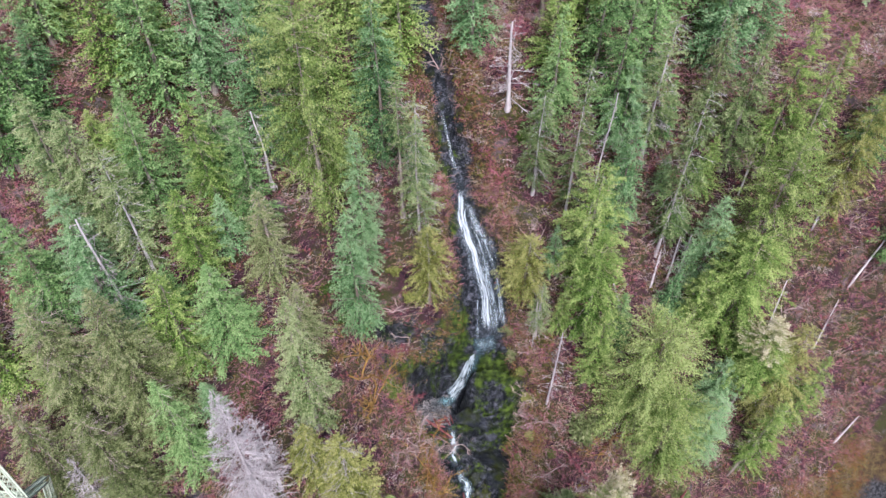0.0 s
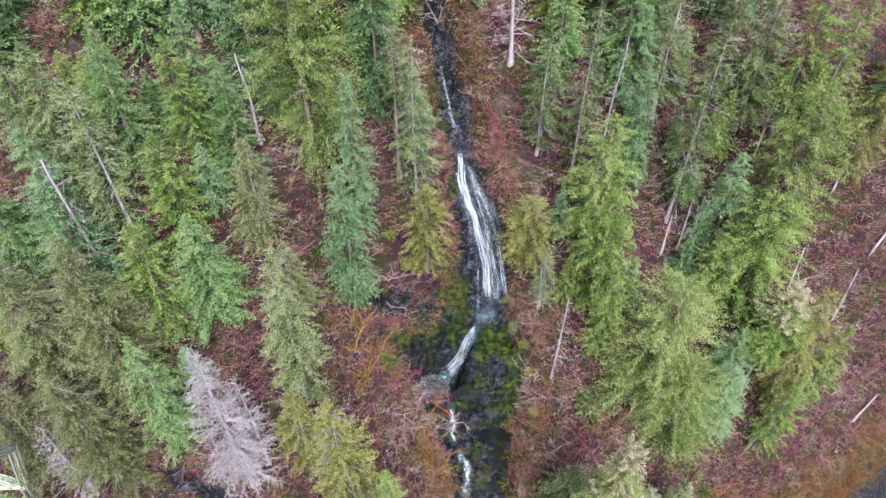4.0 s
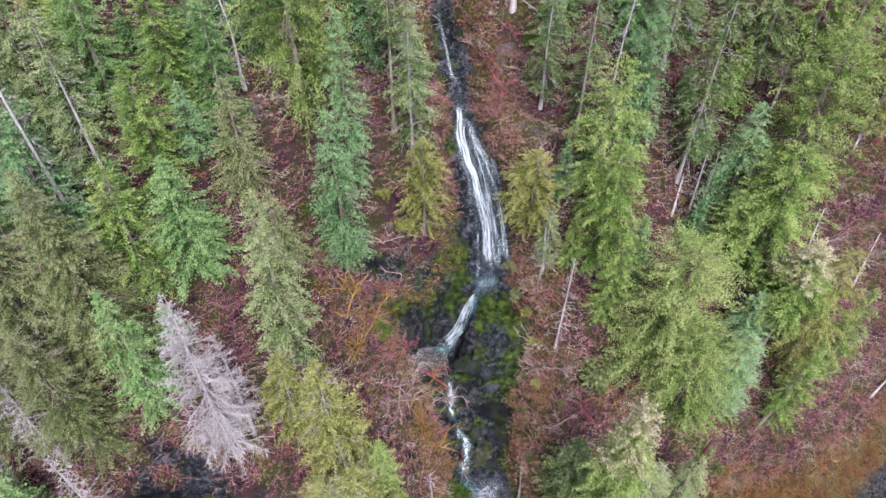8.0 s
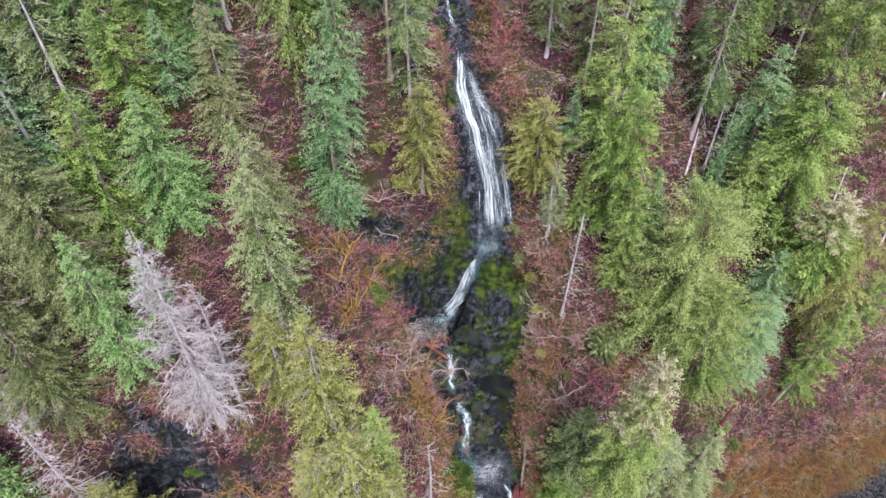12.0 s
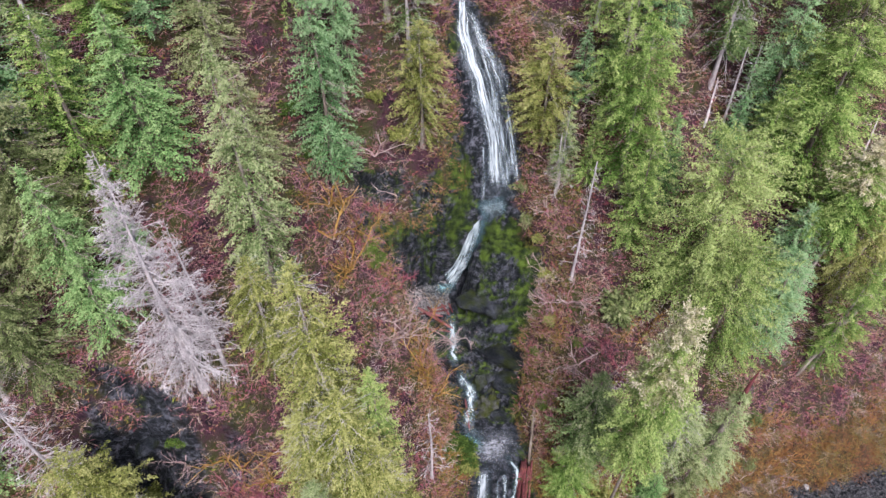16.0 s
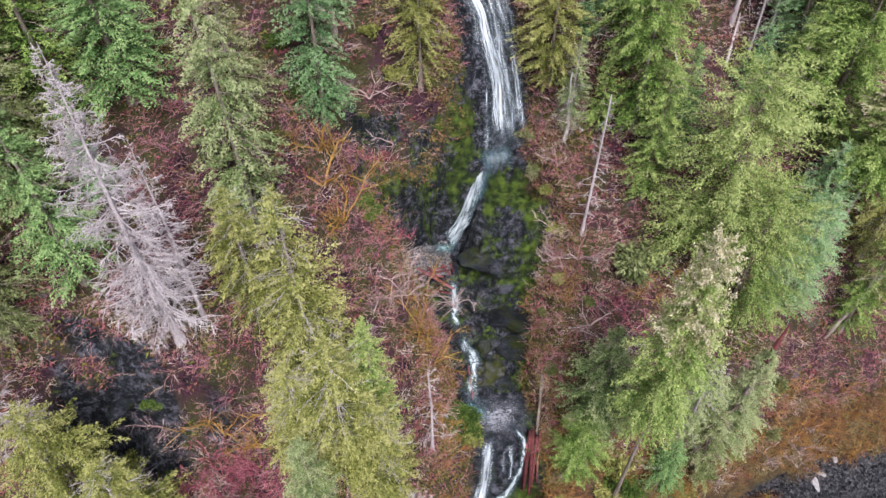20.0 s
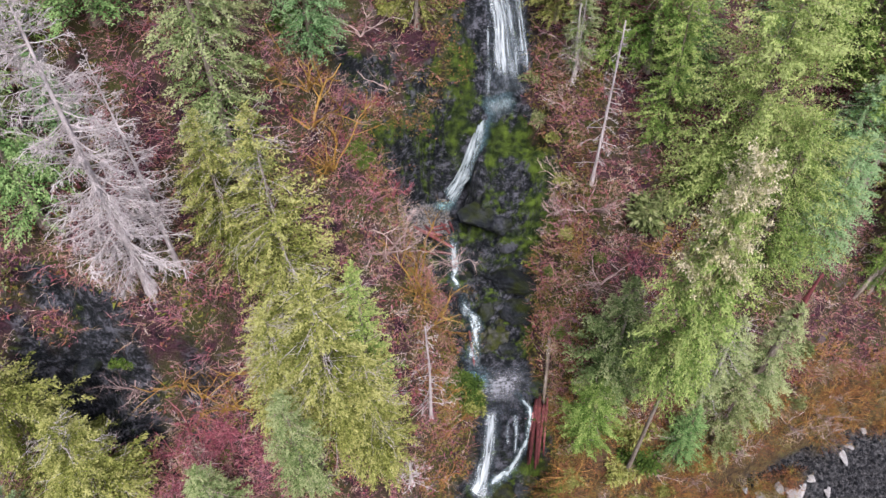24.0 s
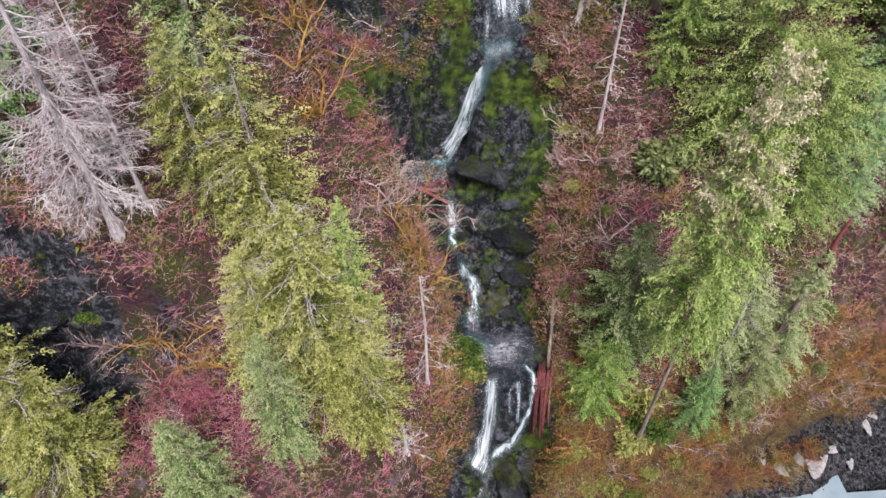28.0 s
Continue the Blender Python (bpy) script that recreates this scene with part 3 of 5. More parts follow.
        links.new(both.outputs["Shader"], nodes["Material Output"].inputs["Surface"])
    return m


FALL = water_material("white_falling_water", (0.07, 0.10, 0.125), (0.74, 0.78, 0.82), 0.55, (4.4, 0.3, 1), 0.5, 0.92)
WISP = water_material("thin_water_strands", (0.03, 0.05, 0.065), (0.6, 0.65, 0.7), 0.3, (4.2, 0.3, 1), 0.4, 0.95)
CHURN = water_material("churning_white_water", (0.05, 0.10, 0.12), (0.7, 0.74, 0.77), 0.46, (2.6, 1.1, 1), 0.45, 0.88)
POOLW = water_material("shallow_rippled_creek_water", (0.045, 0.05, 0.06), (0.26, 0.255, 0.285), 0.66, (3.2, 4.6, 1), 0.3, 0.8)
GRAVELW = water_material("clear_shallow_water_over_gravel", (0.02, 0.028, 0.034), (0.08, 0.085, 0.095), 0.15, (1.6, 2.2, 1), 0.2, 0.93)
RIVER = water_material("pale_teal_river", (0.14, 0.175, 0.195), (0.2, 0.235, 0.255), 0.3, (0.25, 0.25, 1), 0.15)


def ribbon(path, widths, lift=0.22, bulge=0.16, step=0.35, seed=0, level=None):
    """A sheet of running water laid over the bed along a path of (east, north)."""
    path, widths = np.asarray(path, float), np.asarray(widths, float)
    run = np.concatenate([[0], np.cumsum(np.linalg.norm(np.diff(path, axis=0), axis=1))])
    s = np.arange(0, run[-1] + step, step)
    px, py, w = np.interp(s, run, path[:, 0]), np.interp(s, run, path[:, 1]), np.interp(s, run, widths)
    px = px + 0.12 * vnoise(s * 0.9, seed, 0, 3)
    along = unit(np.stack([np.gradient(px), np.gradient(py)], 1))
    u = np.linspace(-1, 1, 9)
    edge = 1 + 0.25 * vnoise(s[:, None] * 0.8, np.sign(u)[None] * 7.3 + seed, 0, 11)
    X = px[:, None] - along[:, 1:2] * u * w[:, None] * 0.5 * edge
    Y = py[:, None] + along[:, 0:1] * u * w[:, None] * 0.5 * edge
    rest = np.max([floor_at(X + a * along[:, :1], Y + a * along[:, 1:]) - a * np.gradient(land(px, py), s)[:, None] for a in (-0.5, -0.25, 0, 0.25, 0.5)], axis=0)
    rest = 0.5 * rest + 0.5 * np.max(rest[:, 3:6], axis=1, keepdims=True)
    rest = np.minimum(rest, rest[:, 4:5] + 0.3)
    rest = (np.concatenate([rest[:1], rest[:-1]]) + rest + np.concatenate([rest[1:], rest[-1:]])) / 3
    Z = rest + lift + bulge * (1 - u ** 2)[None] * np.minimum(w, 1.5)[:, None] + 0.06 * vnoise(X * 2.5, Y * 0.8, 0, 5 + seed)
    r, c = X.shape
    idx2 = np.arange(r * c).reshape(r, c)
    b = Build()
    b.add(np.stack([X, Y, Z], 2).reshape(-1, 3), np.stack([idx2[:-1, :-1], idx2[:-1, 1:], idx2[1:, 1:], idx2[1:, :-1]], 2).reshape(-1, 4))
    drop = np.concatenate([[0], np.cumsum(np.linalg.norm(np.diff(np.stack([px, py, Z[:, 4]], 1), axis=0), axis=1))])
    ends = 1.3 * smooth(0.14, 0.0, s / run[-1]) + 0.8 * smooth(0.88, 1.0, s / run[-1])
    return b, (np.abs(u)[None] ** 1.5 + ends[:, None]).ravel(), np.stack([np.broadcast_to(u * w[:, None] * 0.5 + seed * 3.7, (r, c)), np.broadcast_to(drop[:, None], (r, c))], 2).reshape(-1, 2)


def water(name, b, uv, material, label, rim=None):
    me = b.mesh(name, material, True)
    if rim is not None:
        me.attributes.new("rim", "FLOAT", "POINT").data.foreach_set("value", rim.astype(np.float32))
    layer = me.uv_layers.new(name="flow")
    loops = np.empty(len(me.loops), np.int32)
    me.loops.foreach_get("vertex_index", loops)
    layer.data.foreach_set("uv", uv[loops].astype(np.float32).ravel())
    return tagged(new(name, me), label, "water", kind="structure")


def pool_sheet(name, cx, cy, rx, ry, z, material, label, turn=0.0, seed=0, cell=0.12):
    """A level sheet of water that ends where the bed rises above it or drops away."""
    n, m = int(2.4 * rx / cell), int(2.4 * ry / cell)
    U, V = np.meshgrid(np.linspace(-1.2, 1.2, n), np.linspace(-1.2, 1.2, m))
    X, Y = cx + U * rx * math.cos(turn) - V * ry * math.sin(turn), cy + U * rx * math.sin(turn) + V * ry * math.cos(turn)
    ring = np.hypot(U, V) + 0.13 * fbm(U * 2.5 + seed, V * 2.5, 0, 3, 7)
    bed = floor_at(X, Y) if rx < 20 else z - 0.5 + 0 * X
    good = (ring < 1) & (bed < z + 0.15) & (bed > z - (0.7 if rx < 20 else 1.7))
    good = good & ((X > 27) | (rx < 20))
    Z = z + (0.03 * vnoise(X * 1.7, Y * 2.4, 0, 9 + seed) + 0.03 * vnoise(X * 3.1, Y * 6.2, 0, 19 + seed)) * (rx < 20)
    idx3 = np.arange(n * m).reshape(m, n)
    quads = np.stack([idx3[:-1, :-1], idx3[:-1, 1:], idx3[1:, 1:], idx3[1:, :-1]], 2)
    keep = good[:-1, :-1] & good[:-1, 1:] & good[1:, 1:] & good[1:, :-1]
    used, back = np.unique(quads[keep], return_inverse=True)
    b = Build()
    b.add(np.stack([X, Y, Z], 2).reshape(-1, 3)[used], back.reshape(-1, 4))
    return water(name, b, np.stack([X, Y], 2).reshape(-1, 2)[used], material, label, (np.clip(ring, 0, 1) ** 1.6 * 1.5).ravel()[used])


TEAL = water_material("clear_teal_plunge_water", (0.03, 0.075, 0.085), (0.16, 0.25, 0.27), 0.7, (0.9, 0.9, 1), 0.2, 0.9)
SLOT = water_material("dark_teal_creek_water", (0.012, 0.03, 0.037), (0.06, 0.1, 0.12), 0.6, (1.6, 0.5, 1), 0.55, 0.9)
CHUTE = water_material("foaming_chute_water", (0.05, 0.1, 0.12), (0.66, 0.7, 0.73), 0.56, (3.4, 0.5, 1), 0.5, 0.8)
for k, (material, path, widths, lift, label) in enumerate((
        (FALL, [(2.2, 70.4), (2.5, 68), (3.0, 66.4), (4.9, 63.4), (6.5, 60.6), (7.1, 58.3)], [0.9, 1.8, 2.6, 2.7, 2.6, 3.1], 0.6, "long white veil of the main waterfall over dark rock"),
        (WISP, [(2.6, 69.4), (4.2, 67.2), (5.9, 65.4), (7.6, 63.0), (8.6, 60.6), (9.2, 58.2)], [0.6, 2.0, 2.8, 2.8, 2.4, 2.2], 0.5, "thin side strands of the main waterfall"),
        (WISP, [(3.2, 68.6), (5.2, 65.2), (6.4, 62.4), (7.7, 60.0), (8.2, 58.1)], [0.8, 1.8, 2.0, 2.4, 3.0], 0.8, "thin branching strand beside the main veil"),
        (WISP, [(-0.8, 77.6), (0.3, 75.0), (1.1, 72.6), (2.2, 70.4)], [0.6, 0.9, 0.8, 0.9], 0.4, "thin upper stream running down to the lip of the fall"),
        (WISP, [(5.2, 61.4), (5.2, 59.6), (5.1, 58.0)], [0.4, 0.9, 1.5], 0.5, "small strand at the foot of the waterfall"),
        (SLOT, [(8.0, 58.3), (6.2, 58.1), (5.2, 57.6), (4.4, 56.7), (3.4, 56.0)], [2.2, 2.6, 2.4, 2.4, 2.6], 0.4, "dark teal run of water between the fall and the chute"),
        (CHUTE, [(5.0, 57.4), (4.3, 57.1), (3.4, 56.7), (2.4, 56.2), (1.5, 55.7), (1.0, 55.4)], [0.8, 1.3, 1.9, 2.5, 2.9, 2.7], 0.6, "white chute of water dropping into the plunge pool"),
        (CHURN, [(1.2, 50.8), (1.7, 49.0), (1.6, 47.4), (2.1, 46.2)], [1.3, 1.7, 1.2, 1.6], 0.3, "narrow white cascade between boulders"),
        (CHURN, [(2.3, 46.0), (3.3, 44.6), (3.8, 43.6), (3.6, 42.0), (3.3, 40.8), (3.1, 40.2)], [0.9, 1.7, 2.0, 1.3, 2.0, 2.4], 0.3, "white cascade falling into the rippled pool"),
        (FALL, [(5.3, 35.1), (5.3, 33.8), (4.9, 32.4), (4.3, 31.0), (3.4, 29.8)], [1.4, 1.8, 2.1, 2.8, 3.6], 0.5, "white lower fall below the rippled pool"),
        (WISP, [(7.7, 34.8), (7.9, 32.4)], [0.7, 1.2], 0.4, "thin strand over the dark rock step"),
        (WISP, [(7.0, 34.4), (7.1, 32.8)], [0.4, 0.7], 0.4, "thinner strand over the dark rock step"),
        (CHURN, [(8.2, 37.0), (9.2, 35.0), (9.2, 33.2), (7.8, 32.0), (6.0, 31.4), (5.0, 30.8)], [0.5, 0.9, 0.8, 1.2, 1.5, 1.6], 0.35, "thin runnel curving round the rock step"))):
    b, rim, uv = ribbon(path, widths, lift, seed=k)
    water("waterfall" if material in (FALL, CHUTE) else "stream", b, uv, material, label, rim * (0.45 if "chute" in label else 1.0))
pool_sheet("pool", -1.2, 53.6, 4.8, 3.6, 15.3, GRAVELW, "shallow plunge pool over grey gravel", 0.15, 1)
pool_sheet("pool", 6.4, 38.0, 5.4, 3.3, 5.05, POOLW, "shallow rippled grey pool on a rock shelf", 0.0, 2)
pool_sheet("pool", 0.5, 54.9, 2.4, 1.4, 15.36, TEAL, "teal foaming water under the chute", 0.35, 5)
pool_sheet("pool", 3.9, 38.9, 2.4, 1.6, 5.11, TEAL, "teal foaming water under the cascade", -0.6, 6)
pool_sheet("pool", 3.2, 28.6, 3.4, 3.0, -6.6, POOLW, "dark pool under the lower fall", 0.0, 3)
pool_sheet("river", 60.0, -2.0, 190.0, 36.0, -5.9, RIVER, "pale teal river with gravel shores", 0.06, 4, 2.0)

# ---------------------------------------------------------------- trees
rng = np.random.default_rng(11)


def trunk_mesh(name, h, r, material, sway=0.25, seed=0, broken=False):
    b = Build()
    z = np.linspace(-0.8, h, 15)
    t = np.clip(z / h, 0, 1)
    x, y = sway * vnoise(t * 2.2, seed, 0, 3) * t, sway * vnoise(t * 2.2, seed + 9, 0, 4) * t
    flare = 1 + 0.7 * np.exp(-np.clip(z, 0, 99) / 0.7)
    rad = r * flare * (1 - (0.6 if broken else 0.95) * t ** 0.9)
    b.tube(np.stack([x, y, z], 1), rad, 8)
    return b.mesh(name, material, True)


def limb_wood(b, start, way, length, r, seed, sag=0.25, twigs=6, sides=3, fine=0):
    """A dead limb with side twigs."""
    g = np.random.default_rng(seed)
    u = np.linspace(0, 1, 5)
    pts = start + way * length * u[:, None] + np.array([0, 0, -sag * length]) * (u ** 2)[:, None]
    pts = pts + g.normal(0, 0.03 * length, pts.shape) * u[:, None]
    b.tube(pts, r * (1 - 0.85 * u) + 0.006, sides)
    ends = []
    for k in range(twigs):
        q = g.uniform(0.25, 0.97)
        p = np.array([np.interp(q, u, pts[:, i]) for i in range(3)])
        d = unit(way * 0.8 + g.normal(0, 0.55, 3) + np.array([0, 0, -0.15]))
        l = length * g.uniform(0.18, 0.42) * (1.1 - 0.5 * q)
        v = np.linspace(0, 1, 3)
        tw = p + d * l * v[:, None] + np.array([0, 0, -0.12 * l]) * (v ** 2)[:, None] + g.normal(0, 0.05 * l, (3, 3)) * v[:, None]
        b.tube(tw, r * 0.42 * (1 - 0.8 * v) + 0.005, 3)
        ends.append((tw[1], d, l))
    if fine:
        p, d, l = (np.repeat(np.array([e[k] for e in ends]), fine, 0) for k in range(3))
        way2 = unit(d + g.normal(0, 0.75, d.shape) + [0, 0, -0.35])
        b.blades(p + d * (l * g.uniform(-0.4, 0.45, len(l)))[:, None], way2, unit(np.cross(way2, g.normal(0, 1, d.shape))), l * g.uniform(0.3, 0.8, len(l)), np.full(len(l), 0.028), 0.15)


def crown_mesh(name, material, h, r, low, whorl, per, droop, up, shape, seed, gaps=0.12, gap_step=0.03, needle=1.0, size=1.0):
    """Branches in whorls, each a feather of fine hanging sprays."""
    g = np.random.default_rng(seed)
    z = np.arange(low, h - 0.15, whorl)
    n = len(z) * per
    zz = np.repeat(z, per) + g.uniform(-0.5, 0.5, n) * whorl
    t = np.clip((zz - low) / (h - low), 0, 1)
    az = g.uniform(0, 2 * math.pi, n)
    bulk = 1 + 0.3 * vnoise(np.cos(az) * 1.6 + seed, np.sin(az) * 1.6, zz * 0.33, 5) + g.normal(0, 0.15, n)
    L = r * shape(t) * np.clip(bulk, 0.35, 1.5)
    keep = (g.random(n) > gaps) & (vnoise(np.cos(az) * 2 + 9 * seed, np.sin(az) * 2, zz * 0.5, 6) > -0.6)
    zz, t, az, L = zz[keep], t[keep], az[keep], np.maximum(L[keep], 0.3)
    slope = up[0] + (up[1] - up[0]) * t + g.normal(0, 0.12, len(t))
    bend = g.normal(0, 0.25, len(t))
    count = np.clip((L / gap_step).astype(int), 6, 160)
    i = np.repeat(np.arange(len(zz)), count)
    u = np.concatenate([np.linspace(0.16, 1.0, c) for c in count]) + g.uniform(-0.02, 0.02, len(i))
    a = az[i] + bend[i] * u
    rad = np.stack([np.cos(a), np.sin(a), 0 * a], 1)
    tan = np.stack([-np.sin(a), np.cos(a), 0 * a], 1)
    base = rad * (L[i] * u)[:, None]
    base[:, 2] = zz[i] + slope[i] * L[i] * u - droop * L[i] * u * u
    hand = np.where(np.arange(len(i)) % 2 == 0, -1.0, 1.0)
    turn = hand * (0.4 + 0.6 * g.random(len(i))) * (1.1 - 0.65 * u)
    fall = slope[i] * 0.6 - 1.5 * droop * u - 0.06 + g.normal(0, 0.3, len(i))
    way = unit(rad * np.cos(turn)[:, None] + tan * np.sin(turn)[:, None] + np.stack([0 * u, 0 * u, fall], 1) + g.normal(0, 0.2, (len(i), 3)))
    side = unit(np.cross(way, np.array([0, 0, 1.0]) + g.normal(0, 0.7, (len(i), 3))))
    spread = np.clip((0.10 + 0.22 * (1 - u)) * L[i], 0.15, 0.7)
    base = base + way * (spread * g.uniform(0, 0.9, len(i)))[:, None]
    l = np.clip((0.05 + 0.05 * (1 - u)) * L[i], 0.15, 0.26) * size * g.uniform(0.6, 1.3, len(i))
    spin = unit(way + g.normal(0, 0.55, way.shape))
    b = Build()
    b.needles(base + g.normal(0, 0.07, base.shape), spin, side, l, 0.115 * needle * g.uniform(0.6, 1.3, len(i)), 0.12)
    # leader
    m = 26
    a2 = g.uniform(0, 2 * math.pi, m)
    way = unit(np.stack([np.cos(a2) * 0.7, np.sin(a2) * 0.7, g.uniform(0.2, 1.2, m)], 1))
    b.needles(np.stack([0 * a2, 0 * a2, h - g.uniform(-0.1, 1.4, m)], 1), way, unit(np.cross(way, np.array([0.3, 0.2, 1.0]))), g.uniform(0.3, 0.6, m), np.full(m, 0.1), 0.1)
    # tone: darker inside and low, paler to tips and top, random by branch and clump
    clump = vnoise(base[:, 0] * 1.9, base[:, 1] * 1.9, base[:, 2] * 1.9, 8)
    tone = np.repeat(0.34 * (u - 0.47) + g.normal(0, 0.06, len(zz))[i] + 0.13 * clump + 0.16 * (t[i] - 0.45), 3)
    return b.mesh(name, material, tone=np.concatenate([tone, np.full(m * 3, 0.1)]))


def branches_mesh(name, material, h, r, low, count, seed, shape, up=(-0.1, 0.5), sag=0.3, twigs=6, thick=0.05):
    g = np.random.default_rng(seed)
    b = Build()
    for k in range(count):
        t = ((k + g.random()) / count)
        z = low + (h - low) * t
        a = g.uniform(0, 2 * math.pi)
        s = up[0] + (up[1] - up[0]) * t + g.normal(0, 0.12)
        L = max(0.3, r * float(shape(np.array(t))) * g.uniform(0.55, 1.2))
        limb_wood(b, np.array([0, 0, z]), unit(np.array([math.cos(a), math.sin(a), s])), L, thick * (0.4 + 0.6 * L / r), seed * 1000 + k, sag, twigs)
    return b.mesh(name, material)


def cone(t):
    return (1 - t) ** 0.75 * (0.72 + 0.28 * np.minimum(1, t / 0.12))


def spire(t):
    return (1 - t) ** 0.6 * (0.6 + 0.4 * np.minimum(1, t / 0.3))


def dome(t):
    return np.sqrt(np.clip(1 - t ** 2.2, 0, 1)) * (0.62 + 0.38 * np.minimum(1, t / 0.25)) * 0.98 + 0.02


def tuft(t):
    return (1 - t) ** 0.5 * np.minimum(1, 0.35 + t / 0.25)


# kinds: name -> height, radius, list of part sets
KINDS = {}


def kind(name, h, r, sets):
    KINDS[name] = (h, r, sets)


def needle_kind(name, material, h, r, low, whorl, per, droop, up, shape, seeds, gaps=0.12, bare=0, bare_low=0.1, wood=BARK, thick=0.28, gap_step=0.03, needle=1.0, size=1.0):
    sets = []
    for s in seeds:
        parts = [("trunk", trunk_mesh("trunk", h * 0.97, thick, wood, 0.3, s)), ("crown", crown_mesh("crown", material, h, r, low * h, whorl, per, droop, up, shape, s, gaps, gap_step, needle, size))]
        if bare:
            parts.append(("deadwood", branches_mesh("deadwood", PALE if wood is PALE or material is CEDAR else TWIG, h * 0.97, r * 0.95, bare_low * h, bare, s + 50, lambda t: 0.5 + 0.5 * (1 - t), (-0.2, 0.3), 0.25, 4, 0.017)))
        sets.append(parts)
    kind(name, h, r, sets)


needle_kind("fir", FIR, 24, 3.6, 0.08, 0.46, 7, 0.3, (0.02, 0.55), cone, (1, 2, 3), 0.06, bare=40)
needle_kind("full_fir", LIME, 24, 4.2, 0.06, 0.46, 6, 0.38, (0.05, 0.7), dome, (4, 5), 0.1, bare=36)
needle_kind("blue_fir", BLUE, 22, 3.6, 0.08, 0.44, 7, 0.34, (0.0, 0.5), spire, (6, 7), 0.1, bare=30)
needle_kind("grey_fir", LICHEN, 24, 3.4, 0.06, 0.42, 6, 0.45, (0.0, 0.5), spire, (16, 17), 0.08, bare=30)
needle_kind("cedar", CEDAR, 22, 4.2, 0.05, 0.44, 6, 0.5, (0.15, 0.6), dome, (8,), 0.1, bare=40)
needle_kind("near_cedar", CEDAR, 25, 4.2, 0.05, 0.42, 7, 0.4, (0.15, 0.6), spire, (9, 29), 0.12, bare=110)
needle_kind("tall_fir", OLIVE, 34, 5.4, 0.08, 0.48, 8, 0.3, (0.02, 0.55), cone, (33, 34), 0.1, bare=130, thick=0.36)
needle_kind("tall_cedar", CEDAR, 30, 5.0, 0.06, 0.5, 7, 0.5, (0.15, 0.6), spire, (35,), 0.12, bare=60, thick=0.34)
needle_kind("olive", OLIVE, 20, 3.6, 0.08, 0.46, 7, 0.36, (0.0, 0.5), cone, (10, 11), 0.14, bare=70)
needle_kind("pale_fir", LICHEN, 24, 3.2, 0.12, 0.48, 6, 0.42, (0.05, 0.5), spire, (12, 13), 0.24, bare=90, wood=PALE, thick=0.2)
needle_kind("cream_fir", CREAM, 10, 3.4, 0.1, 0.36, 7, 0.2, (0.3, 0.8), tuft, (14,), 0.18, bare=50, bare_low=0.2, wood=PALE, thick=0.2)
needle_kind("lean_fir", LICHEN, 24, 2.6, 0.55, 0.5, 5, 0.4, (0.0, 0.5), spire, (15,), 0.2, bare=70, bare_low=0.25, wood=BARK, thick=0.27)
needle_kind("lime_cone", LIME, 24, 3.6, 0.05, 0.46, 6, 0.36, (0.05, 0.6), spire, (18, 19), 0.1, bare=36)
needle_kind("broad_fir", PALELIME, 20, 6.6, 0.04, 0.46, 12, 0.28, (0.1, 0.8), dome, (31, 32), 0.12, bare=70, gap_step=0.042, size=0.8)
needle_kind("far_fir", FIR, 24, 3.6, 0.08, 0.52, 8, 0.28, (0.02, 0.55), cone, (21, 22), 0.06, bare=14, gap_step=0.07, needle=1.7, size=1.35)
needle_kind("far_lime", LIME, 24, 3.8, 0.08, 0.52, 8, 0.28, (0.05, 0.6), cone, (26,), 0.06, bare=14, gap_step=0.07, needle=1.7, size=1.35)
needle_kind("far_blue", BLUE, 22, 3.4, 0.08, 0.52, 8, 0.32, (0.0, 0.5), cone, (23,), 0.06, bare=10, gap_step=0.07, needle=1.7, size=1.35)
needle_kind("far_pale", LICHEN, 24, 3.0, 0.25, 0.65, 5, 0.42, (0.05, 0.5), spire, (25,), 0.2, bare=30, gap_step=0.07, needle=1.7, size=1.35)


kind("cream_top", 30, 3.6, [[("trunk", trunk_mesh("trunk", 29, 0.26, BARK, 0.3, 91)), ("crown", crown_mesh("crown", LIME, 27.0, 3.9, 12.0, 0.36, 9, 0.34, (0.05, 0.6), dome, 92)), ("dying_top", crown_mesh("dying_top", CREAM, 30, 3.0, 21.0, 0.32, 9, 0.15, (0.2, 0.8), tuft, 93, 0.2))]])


def limb_parts(h, r, low, count, seed, shape, up, sag, twigs, thick, trunk):
    """A dead trunk and its limbs, each limb a mesh of its own."""
    g = np.random.default_rng(seed)
    parts = [("trunk", trunk)]
    for k in range(count):
        t = (k + g.random()) / count
        a, s = g.uniform(0, 2 * math.pi), up[0] + (up[1] - up[0]) * t + g.normal(0, 0.12)
        L = max(0.3, r * float(shape(t)) * g.uniform(0.55, 1.2))
        b = Build()
        limb_wood(b, np.array([0, 0, low + (h - low) * t]), unit(np.array([math.cos(a), math.sin(a), s])), L, thick * (0.4 + 0.6 * L / r), seed * 1000 + k, sag, twigs, 3, 6)
        parts.append(("branch", b.mesh("branch", PALE)))
    return parts


